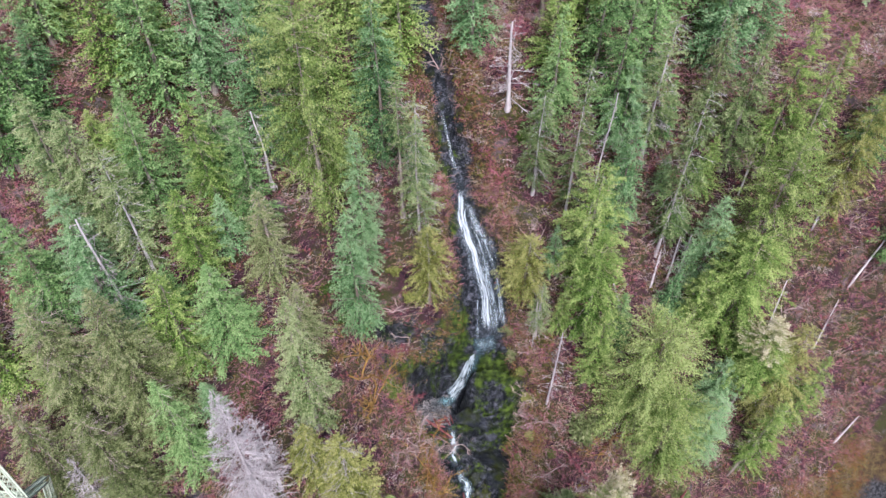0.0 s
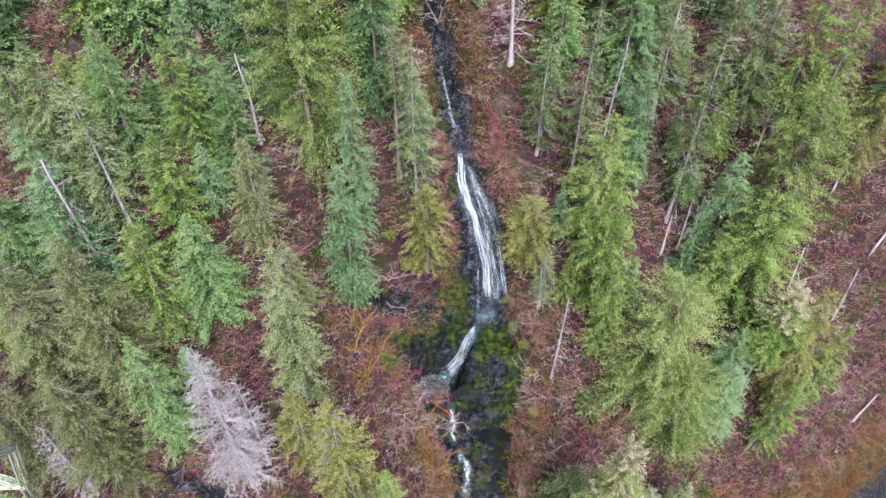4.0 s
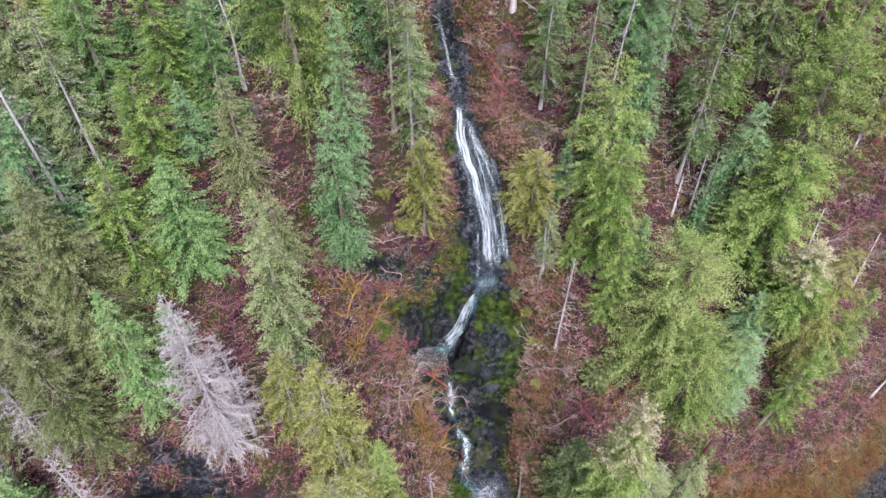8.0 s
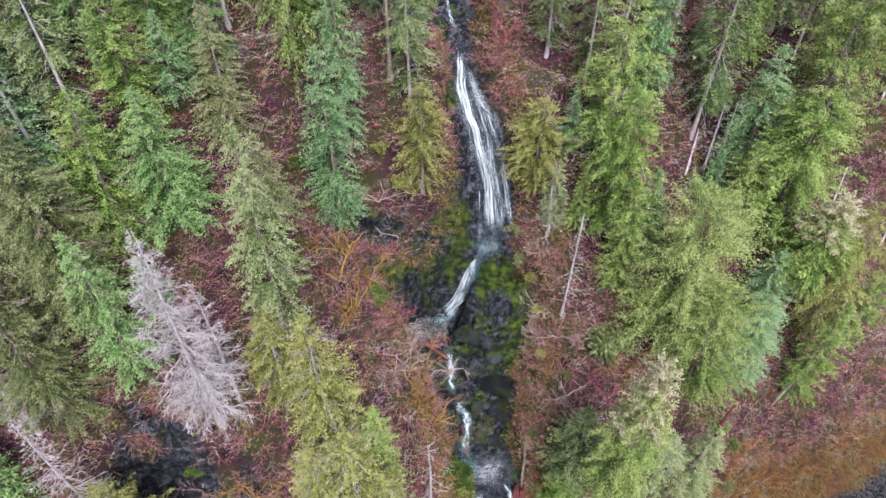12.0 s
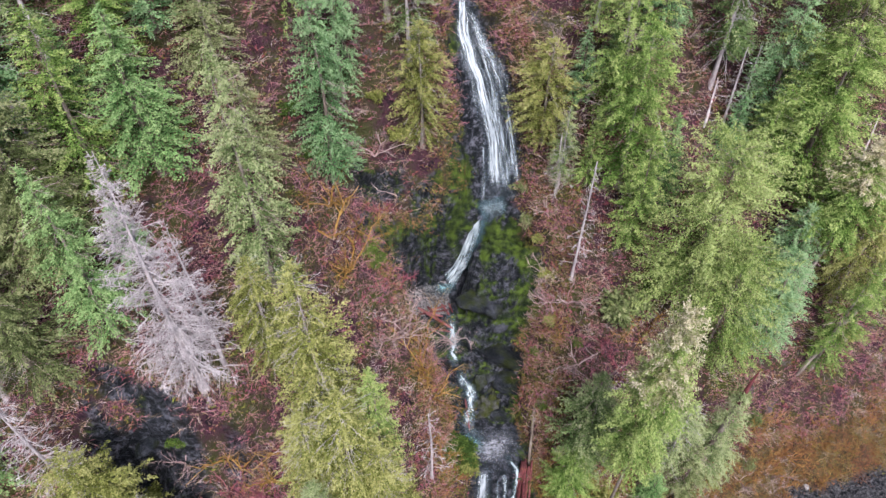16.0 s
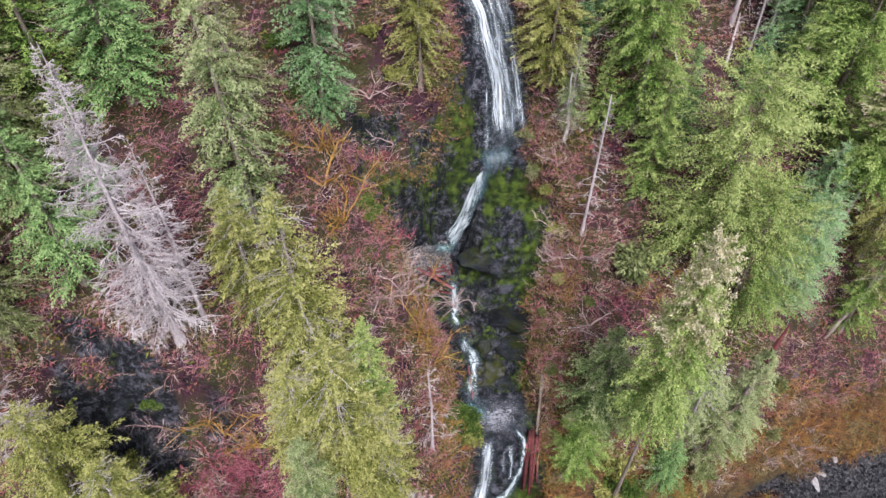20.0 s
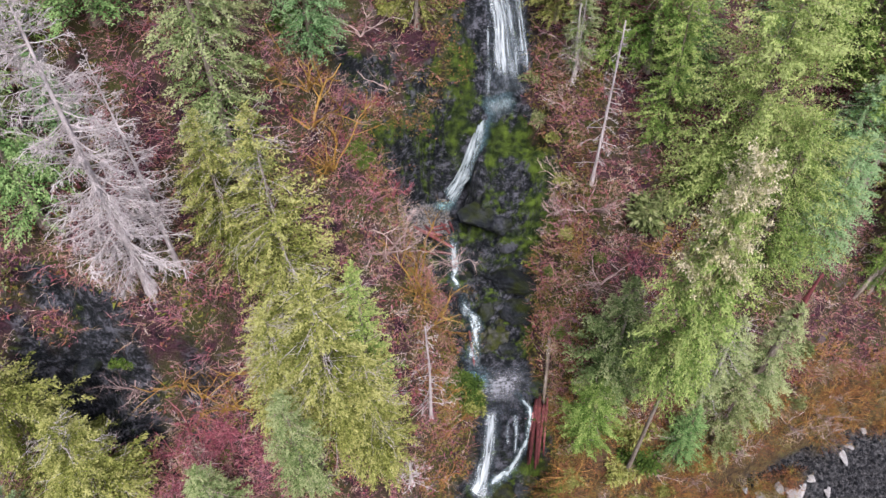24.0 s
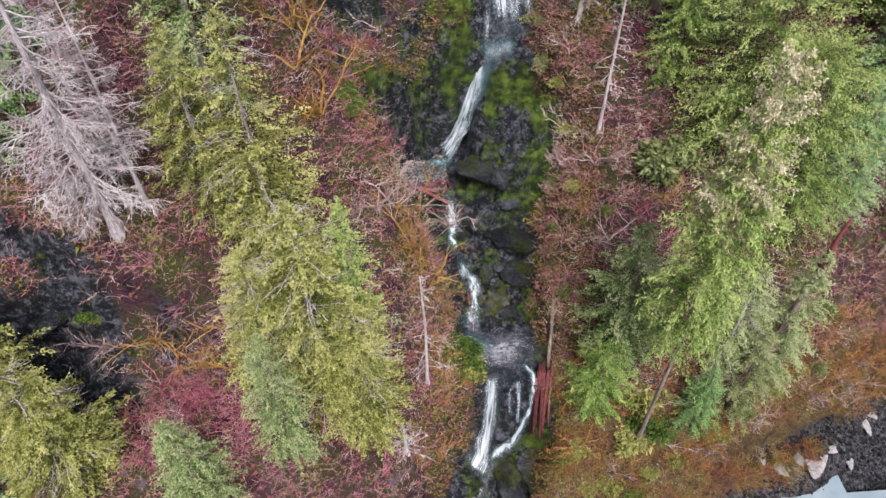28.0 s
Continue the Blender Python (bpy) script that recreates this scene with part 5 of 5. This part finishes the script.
for style, x, y, h in (("half", -11.5, 50.0, 7.4), ("mossy", -9.8, 48.6, 6.4), ("mossy", -11.8, 52.4, 5.6), ("half", -21.5, 30.2, 5.0), ("mossy", -20.0, 29.6, 4.0), ("half", -14.8, 30.6, 5.2), ("mossy", -15.4, 27.8, 4.4), ("mossy", -2.2, 43.6, 6.6), ("mossy", -0.8, 41.6, 5.4),
                       ("bare", 1.2, 49.2, 4.2), ("bare", -3.6, 46.4, 4.4), ("bare", -5.4, 45.0, 4.0), ("bare", 15.0, 48.6, 3.4), ("bare", 16.2, 43.2, 3.4), ("mossy", 14.2, 46.0, 3.0), ("half", 24.4, 46.2, 5.0), ("mossy", 23.4, 44.6, 3.6), ("red", 20.8, 42.2, 3.0), ("red", 18.6, 44.8, 2.6),
                       ("bare", 31.2, 58.6, 4.4), ("bare", 29.0, 57.4, 3.4), ("bare", 14.2, 57.4, 4.0), ("bare", 12.8, 55.6, 3.0), ("bare", 13.0, 50.0, 2.8), ("bare", -7.2, 58.2, 3.4), ("bare", -5.0, 57.6, 2.8), ("bare", -9.6, 59.4, 3.4), ("bare", 13.2, 64.0, 4.0), ("bare", 15.4, 62.0, 4.4),
                       ("red", -6.6, 55.8, 2.4), ("red", -3.8, 54.6, 2.2), ("red", -8.4, 52.2, 2.6), ("red", -4.6, 50.6, 2.4), ("red", 6.8, 70.6, 2.6), ("red", 7.6, 69.0, 2.2), ("rust", -1.6, 36.6, 3.0), ("rust", 0.4, 35.2, 2.6), ("rust", 1.2, 33.4, 2.8), ("rust", 1.0, 30.4, 3.0), ("rust", -0.6, 29.0, 2.8),
                       ("bare", -1.2, 84.0, 4.2), ("bare", -0.4, 81.0, 4.0), ("bare", -18.6, 63.4, 4.6), ("bare", -17.0, 62.4, 4.0), ("red", -17.6, 25.6, 3.0), ("red", -16.2, 26.6, 2.8), ("red", -21.4, 28.2, 3.0), ("red", -19.0, 28.6, 3.0), ("red", -18.4, 23.4, 2.8), ("red", -14.6, 23.2, 2.6), ("red", -13.6, 25.6, 2.6), ("red", -20.6, 23.6, 2.6), ("red", -20.4, 26.8, 3.4), ("red", -18.0, 27.6, 3.2), ("red", -19.4, 25.0, 3.0), ("red", -22.6, 26.4, 2.6), ("bare", -25.6, 30.0, 3.0), ("bare", -24.0, 33.4, 3.4),
                       ("rust", 26.0, 31.2, 2.4), ("rust", 28.6, 32.0, 2.4), ("rust", 23.4, 29.8, 2.2), ("rust", 35.6, 37.0, 2.8), ("rust", 38.0, 38.4, 2.6), ("bare", 41.6, 36.2, 3.0), ("bare", 37.6, 35.6, 2.4), ("bare", 33.0, 33.4, 2.4), ("bare", 21.6, 30.6, 2.4), ("bare", 17.4, 28.6, 2.2),
                       ("bare", 54.0, 68.4, 4.4), ("bare", 62.4, 64.4, 4.2), ("bare", 42.4, 71.4, 3.8), ("bare", 41.0, 84.0, 5.0), ("bare", 57.4, 60.2, 3.6), ("bare", 49.6, 50.0, 3.2), ("bare", 58.0, 54.6, 3.4), ("bare", 50.0, 60.0, 3.4), ("bare", 47.0, 56.0, 3.0), ("red", 36.0, 58.0, 2.8), ("red", 39.0, 55.6, 2.6)):
    bush(style, x, y, h)
g = np.random.default_rng(77)
for k in range(70):
    x, y = g.uniform(-30, 62), g.uniform(24, 86)
    z = rise(x, y)
    if float(wetness(np.array(x), np.array(y))) > 0.2 or z < -3:
        continue
    style = "rust" if x > 10 and z < 5 else str(g.choice(["bare", "bare", "red", "half"]))
    bush(style, x, y, g.uniform(1.6, 3.2))


# rust and straw bushes along the river bank
g = np.random.default_rng(79)
for k in range(46):
    x = g.uniform(13, 50)
    y = 28.5 + 0.3 * max(0.0, x - 24) + g.uniform(-1.0, 7.5)
    if -2.6 < rise(x, y) < 9 and float(wetness(np.array(x), np.array(y))) < 0.2:
        bush(str(g.choice(["rust", "rust", "mossy", "bare", "rust"])), x, y, g.uniform(1.6, 3.0))

# low evergreen bushes
def leafy_kind(material, seed, n=1500):
    g2 = np.random.default_rng(seed)
    c = unit(g2.normal(0, 1, (16, 3))) * g2.uniform(0.25, 0.75, (16, 1)) * [1, 1, 0.55] + [0, 0, 0.55]
    i = g2.integers(0, 16, n)
    out2 = unit(g2.normal(0, 1, (n, 3)) + [0, 0, 0.5])
    base = c[i] + out2 * 0.28 * g2.uniform(0.5, 1.1, (n, 1))
    way = unit(out2 + g2.normal(0, 0.6, (n, 3)) + [0, 0, -0.25])
    b = Build()
    b.blades(base, way, unit(np.cross(way, g2.normal(0, 1, (n, 3)))), g2.uniform(0.1, 0.24, n), g2.uniform(0.05, 0.1, n), 0.2)
    stem = Build()
    for p in c:
        stem.tube([np.array([0, 0, -0.2]), p * 0.5 + [0, 0, 0.05], p], [0.03, 0.02, 0.008], 4)
    return [("stem", stem.mesh("stem", BARK)), ("foliage", b.mesh("foliage", material))]


LEAFY = {"green": [leafy_kind(FERN, 301), leafy_kind(FERN, 302)], "yellow": [leafy_kind(CEDAR, 303)], "dull": [leafy_kind(OLIVE, 304)]}
for style, x, y, r in (("green", 3.4, 36.6, 2.4), ("green", 1.6, 37.2, 2.2), ("yellow", 3.4, 35.4, 1.8), ("yellow", 12.6, 29.4, 1.2), ("yellow", 16.6, 27.4, 1.6), ("green", 19.0, 27.0, 1.5), ("yellow", 14.4, 27.2, 1.3), ("green", 12.4, 40.6, 1.3), ("yellow", 13.4, 29.8, 1.4), ("dull", 20.4, 46.6, 3.6), ("dull", 22.2, 47.4, 2.8), ("green", -8.0, 51.6, 1.8), ("green", -7.0, 50.6, 1.4), ("green", 24.4, 49.0, 2.0), ("green", 25.6, 50.4, 1.8),
                       ("green", 16.0, 45.0, 1.0), ("green", -13.6, 55.4, 1.8), ("green", -15.4, 56.2, 1.6), ("yellow", -4.6, 59.6, 1.6), ("yellow", -6.8, 60.6, 1.4), ("green", 11.0, 72.6, 1.6), ("yellow", 14.6, 73.6, 1.6), ("green", 12.6, 74.6, 1.4), ("yellow", 20.4, 28.6, 1.3), ("dull", 36.0, 41.6, 2.2), ("dull", 38.0, 40.4, 2.0),
                       ("green", -17.4, 25.4, 1.0), ("dull", 9.6, 59.0, 1.4), ("dull", 10.6, 57.0, 1.6), ("green", 32.0, 50.6, 2.0), ("yellow", 48.6, 47.4, 2.0), ("green", -26.0, 30.8, 1.2), ("yellow", -29.4, 28.4, 1.6), ("yellow", 27.4, 31.6, 1.5), ("green", 30.6, 33.4, 1.3), ("yellow", 33.8, 35.2, 1.4), ("yellow", 23.0, 29.4, 1.4), ("dull", 38.4, 37.0, 1.5), ("green", 9.9, 55.6, 1.0), ("yellow", 12.8, 52.2, 1.3), ("yellow", 13.0, 47.6, 1.2), ("yellow", 18.6, 30.6, 2.4), ("green", 20.2, 31.2, 2.6), ("yellow", 19.4, 33.0, 2.6), ("yellow", 11.9, 54.4, 1.2), ("green", 12.0, 49.8, 1.1), ("green", 11.8, 45.8, 1.0)):
    root = new("shrub")
    root.matrix_basis = pose(x, y, rise(x, y) - 0.1, 0, 0, rng.uniform(0, 360)) @ Matrix.Diagonal((r, r, r * 0.8, 1))
    for part_name, me in LEAFY[style][rng.integers(len(LEAFY[style]))]:
        ob = new(part_name, me)
        ob.parent = root
    tagged(root, {"green": "low bright green leafy shrub", "yellow": "low yellow-green leafy shrub", "dull": "low dull olive evergreen shrub"}[style], "shrub", "leafy shrubs")

# ---------------------------------------------------------------- boulders, logs and the bridge
def stone_mesh(name, material, seed, flat=0.75, n=44, m=23):
    """A worn block: a ball cut by a dozen planes, with a little grain."""
    g2 = np.random.default_rng(seed)
    a, e = np.linspace(0, 2 * math.pi, n, endpoint=False), np.linspace(-math.pi / 2, math.pi / 2, m)
    A, E = np.meshgrid(a, e)
    d = np.stack([np.cos(A) * np.cos(E), np.sin(A) * np.cos(E), np.sin(E)], 2)
    r = np.full(A.shape, 1.25)
    for _ in range(15):
        r = np.minimum(r, g2.uniform(0.7, 1.0) / np.maximum(d @ unit(g2.normal(0, 1, 3)), 0.2))
    r = (r + 2 * np.roll(r, 1, 1) + 2 * np.roll(r, -1, 1)) / 5
    r = r * (1 + 0.2 * fbm(d[..., 0] * 2.2 + seed, d[..., 1] * 2.2, d[..., 2] * 2.2, 4, seed))
    v = (d * r[..., None] * [1, 1, flat]).reshape(-1, 3)
    k, s = np.arange(m - 1)[:, None] * n, np.arange(n)[None]
    b = Build()
    b.add(v, np.stack([k + s, k + (s + 1) % n, k + n + (s + 1) % n, k + n + s], 2).reshape(-1, 4))
    return b.mesh(name, material, True)


DARK_STONES = [stone_mesh("boulder", ROCK, s) for s in range(401, 405)]
MOSS_STONES = [stone_mesh("boulder", MOSSROCK, s) for s in range(405, 409)]
PALE_ROCK = shader("pale_dry_boulder", [(0.13, 0.12, 0.12), (0.22, 0.205, 0.205), (0.34, 0.32, 0.32)], 0.7, 8, 0.85, 0.4, 0.2)
PALE_STONES = [stone_mesh("boulder", PALE_ROCK, s, 0.55) for s in range(409, 411)]


def boulder(pool_of, x, y, r, label, sink=0.6):
    ob = new("boulder", pool_of[rng.integers(len(pool_of))])
    ob.matrix_basis = pose(x, y, rise(x, y) + r * 0.7 * (1 - 2 * sink), rng.uniform(-12, 12), rng.uniform(-12, 12), rng.uniform(0, 360)) @ Matrix.Diagonal((r * rng.uniform(0.9, 1.7), r * rng.uniform(0.7, 1.2), 0.85 * r, 1))
    return tagged(ob, label, "boulder", "creek boulders")


for x, y, r, mossy in ((6.2, 50.4, 1.5, 0), (7.2, 47.4, 1.9, 0), (5.9, 42.8, 1.8, 1), (5.2, 45.4, 1.4, 0), (4.2, 50.6, 1.5, 0), (8.6, 45.2, 1.6, 0), (6.6, 30.8, 1.6, 1), (8.8, 30.6, 1.5, 0), (10.6, 31.6, 1.3, 1), (7.2, 28.8, 1.4, 0), (9.8, 28.6, 1.1, 1),
                       (-4.2, 51.4, 1.2, 1), (0.4, 73.4, 0.8, 0), (2.4, 75.0, 0.9, 0), (-0.6, 77.2, 0.8, 0), (-1.8, 80.4, 0.9, 0), (7.6, 49.4, 0.8, 0), (6.6, 44.2, 0.9, 1), (9.8, 45.4, 0.8, 0), (5.8, 47.4, 0.7, 0), (6.6, 45.6, 0.7, 0), (7.4, 41.6, 0.7, 0), (2.9, 48.6, 0.7, 0)):
    boulder(MOSS_STONES if mossy else DARK_STONES, x, y, r, "rounded mossy boulder in the creek bed" if mossy else "dark wet boulder in the creek bed")
for x, y, r in ((-27.8, 27.6, 0.6), (-31.0, 27.0, 0.6), (-28.8, 31.0, 1.0)):
    boulder(DARK_STONES, x, y, r, "dark rock in the shaded gully")
for x, y, r in ((44.4, 33.6, 0.55), (38.2, 29.9, 0.8), (42.4, 30.6, 0.45), (36.6, 30.4, 0.5), (40.4, 31.6, 0.4), (34.4, 29.4, 0.45), (45.6, 34.8, 0.35), (39.4, 30.8, 0.35), (47.0, 36.0, 0.4), (32.6, 30.0, 0.35)):
    boulder(PALE_STONES, x, y, r, "pale dry boulder on the gravel shore", 0.2)
# gravel and cobbles
PEBBLE = shader("pale_creek_gravel", [(0.04, 0.035, 0.036), (0.11, 0.098, 0.098), (0.22, 0.2, 0.2)], 0.8, 8, 0.8, 0.4, 0, 0.8)
g = np.random.default_rng(88)
gravel = Build()
x, y = g.uniform(14, 66, 9000), g.uniform(20, 48, 9000)
z = floor_at(x, y)
ok = (z < -1.6 - 3.0 * smooth(45, 36, x)) & (z > -7.4)
for zone, (px, py, pz, lo, hi) in enumerate(((x[ok], y[ok], z[ok], 0.08, 0.3), (g.uniform(-5.2, 1.2, 4200), g.uniform(50.7, 56.0, 4200), None, 0.05, 0.14))):
    if zone:
        gravel = Build()
        pz = floor_at(px, py)
        px, py, pz = (q[np.abs(pz - 15.1) < 0.35] for q in (px, py, pz))
    base = np.stack([px, py, pz], 1)
    r = g.uniform(lo, hi, len(base)) ** 1.0
    q = np.array([[1, 0, 0], [0, 1, 0], [-1, 0, 0], [0, -1, 0], [0, 0, 0.7], [0, 0, -0.5]], float)
    v = base[:, None] + q[None] * (r[:, None] * g.uniform(0.7, 1.3, (len(base), 3)))[:, None]
    f = np.array([[0, 1, 4], [1, 2, 4], [2, 3, 4], [3, 0, 4], [1, 0, 5], [2, 1, 5], [3, 2, 5], [0, 3, 5]])
    gravel.add(v.reshape(-1, 3), (np.arange(len(base))[:, None, None] * 6 + f[None]).reshape(-1, 3))
    tagged(new("gravel", gravel.mesh("gravel", PEBBLE if zone else SHORE)), "pale grey-brown gravel under the plunge pool" if zone else "grey river gravel and cobbles", "gravel", kind="stuff")


def log(x0, y0, z0, x1, y1, z1, r, material, label, taper=0.75, name="log", seed=0, stubs=0, lay=False):
    b = Build()
    u = np.linspace(0, 1, 9)
    p, q = np.array([x0, y0, z0]), np.array([x1, y1, z1])
    pts3 = p + (q - p) * u[:, None] + 0.12 * r * np.stack([vnoise(u * 4, seed, 0, 1), vnoise(u * 4, seed + 5, 0, 2), vnoise(u * 4, seed + 8, 0, 3)], 1)
    if lay:
        pts3[:, 2] += np.max(floor_at(pts3[:, 0], pts3[:, 1]) - pts3[:, 2]) + 0.35 * r
    rad = r * (1 - (1 - taper) * u) * (1 + 0.12 * vnoise(u * 7, seed, 0, 4))
    rad[0] *= 0.6
    rad[-1] *= 0.5
    b.tube(np.concatenate([pts3[:1], pts3, pts3[-1:]]), np.concatenate([[0.01], rad, [0.01]]), 5 if material is REDWOOD else 8)
    ob = new(name, b.mesh(name, material, material is not REDWOOD))
    for k in range(stubs):
        g2 = np.random.default_rng(seed * 31 + k)
        c = Build()
        s = p + (q - p) * g2.uniform(0.15, 0.95)
        limb_wood(c, s, unit(g2.normal(0, 1, 3)), g2.uniform(0.5, 1.6), r * 0.22, seed * 77 + k, 0.1, 2)
        st = new("branch_stub", c.mesh("branch_stub", material))
        st.parent = ob
    return tagged(ob, label, "log", "fallen logs")


def on(x, y, up=0.1):
    return x, y, rise(x, y) + up


JAM = "wet red-brown driftwood log jammed below the pool"
for k, (x0, y0, x1, y1, up0, up1, r) in enumerate(((-2.8, 51.8, 1.6, 48.6, 0.9, 0.7, 0.16), (-2.2, 51.2, 0.4, 50.4, 0.7, 0.7, 0.13), (-1.6, 52.0, 0.2, 49.6, 0.9, 0.5, 0.12), (-2.6, 50.8, 1.2, 51.4, 0.6, 1.0, 0.11), (0.2, 52.4, 1.2, 50.6, 0.9, 0.9, 0.12), (-1.0, 51.4, 0.9, 52.2, 1.2, 1.0, 0.1), (-2.0, 50.2, -0.4, 49.4, 0.6, 0.5, 0.1), (-0.6, 50.2, 1.4, 49.6, 0.6, 0.8, 0.13), (1.1, 52.6, 1.6, 51.0, 0.8, 0.9, 0.1), (-3.6, 53.4, -3.4, 51.6, 0.7, 0.8, 0.08))):
    log(x0, y0, 0, x1, y1, 0.6 * (up1 - up0), 1.4 * r, REDWOOD, JAM, seed=k, lay=True)
for k, (x0, y0, x1, y1, r) in enumerate(((9.9, 35.6, 9.3, 31.4, 0.3), (10.3, 35.9, 9.8, 30.8, 0.26), (10.7, 35.3, 10.2, 31.6, 0.22), (9.5, 34.6, 9.2, 31.8, 0.18), (11.0, 35.6, 10.8, 32.2, 0.16))):
    log(x0, y0, 5.6, x1, y1, -0.4, r, REDWOOD, "split red-brown log slab standing against the rock step", 0.7, seed=21 + 3 * k, lay=True)
log(*on(11.4, 40.8, 0.6), *on(10.7, 35.6, 0.9), 0.2, BARK, "long mossy log lying along the pool", 0.8, seed=23, lay=True)
log(*on(3.2, 43.2, 0.9), *on(3.7, 40.0, 0.8), 0.16, REDWOOD, "dark wet log standing in the cascade", 0.7, seed=24)
broken = log(30.0, 34.4, rise(30.0, 34.4) - 0.4, 31.2, 35.6, 19.6, 0.34, BARK, "tall broken trunk with a splintered red heart", 0.75, "broken_trunk", 25, stubs=4)
heart = log(31.18, 35.58, 19.3, 32.2, 36.6, 24.4, 0.36, REDWOOD, "", 0.25, "red_heartwood", 27)
heart.parent = broken
del heart["category"], heart["group"]
log(*on(43.6, 44.2, 1.0), 50.4, 49.2, rise(50.4, 49.2) + 3.0, 0.28, BARK, "grey fallen trunk leaning across the slope", 0.8, seed=26, stubs=5)
for k, (x0, y0, x1, y1, r) in enumerate(((64.0, 51.0, 68.5, 54.5, 0.2), (60.0, 63.0, 64.5, 67.0, 0.18), (52.5, 66.5, 55.0, 70.5, 0.16), (41.6, 69.4, 43.4, 73.0, 0.16), (56.0, 57.5, 59.0, 62.0, 0.14), (48.0, 58.5, 50.0, 62.5, 0.14), (30.0, 61.5, 31.6, 65.5, 0.16), (26.0, 58.0, 24.0, 61.5, 0.12))):
    log(*on(x0, y0, 0.5), *on(x1, y1, 0.7), r, PALE, "bleached fallen trunk lying in the brush", 0.6, seed=40 + k, stubs=7)


# the steel bridge beside the gorge: laced columns and chords of its arch
def lattice(x0, y0, z0, x1, y1, z1, wide, deep, label):
    p, q = np.array([x0, y0, z0], float), np.array([x1, y1, z1], float)
    way = unit(q - p)
    a = unit(np.cross(way, [0.2, 0.1, 1.0] if abs(way[2]) < 0.9 else [1.0, 0, 0]))
    c = np.cross(way, a)
    L = float(np.linalg.norm(q - p))
    root = new("bridge_member")

    def bar(name, s, e, r):
        b = Build()
        b.tube([s, e], [r, r], 4)
        ob = new(name, b.mesh(name, STEEL))
        ob.parent = root

    for i in (-1, 1):
        for j in (-1, 1):
            o = a * wide * 0.5 * i + c * deep * 0.5 * j
            bar("angle_chord", p + o, q + o, 0.09)
    n = max(2, int(L / (wide * 0.9)))
    for k in range(n):
        s, e = p + way * L * k / n, p + way * L * (k + 1) / n
        for j in (-1, 1):
            o = c * deep * 0.5 * j
            f = 1 if k % 2 else -1
            bar("lacing_bar", s + o + a * wide * 0.5 * f, e + o - a * wide * 0.5 * f, 0.045)
            bar("lacing_bar", s + o - a * wide * 0.5 * f, e + o + a * wide * 0.5 * f, 0.045)
    return tagged(root, label, "bridge", "bridge steelwork")


BRIDGE = "laced pale green steel member of the arch bridge"
lattice(-37.6, 24.1, 51.4, -40.2, 26.6, 57.4, 0.7, 0.7, BRIDGE)
lattice(-37.6, 24.1, 51.4, -41.5, 29.7, 42.9, 0.6, 0.6, BRIDGE)
lattice(-37.6, 24.1, 51.4, -46.0, 24.6, 53.2, 0.6, 0.6, BRIDGE)
lattice(-41.5, 29.7, 42.9, -43.8, 29.4, 34.6, 0.6, 0.6, BRIDGE)
lattice(-43.8, 29.4, 34.6, -52.0, 30.6, 38.4, 0.6, 0.6, BRIDGE)
lattice(-43.8, 29.4, 34.6, -52.0, 29.6, 34.2, 0.4, 0.4, BRIDGE)
lattice(-43.8, 29.4, 34.6, -44.6, 29.0, rise(-44.6, 29.0) - 1.0, 0.7, 0.7, BRIDGE)
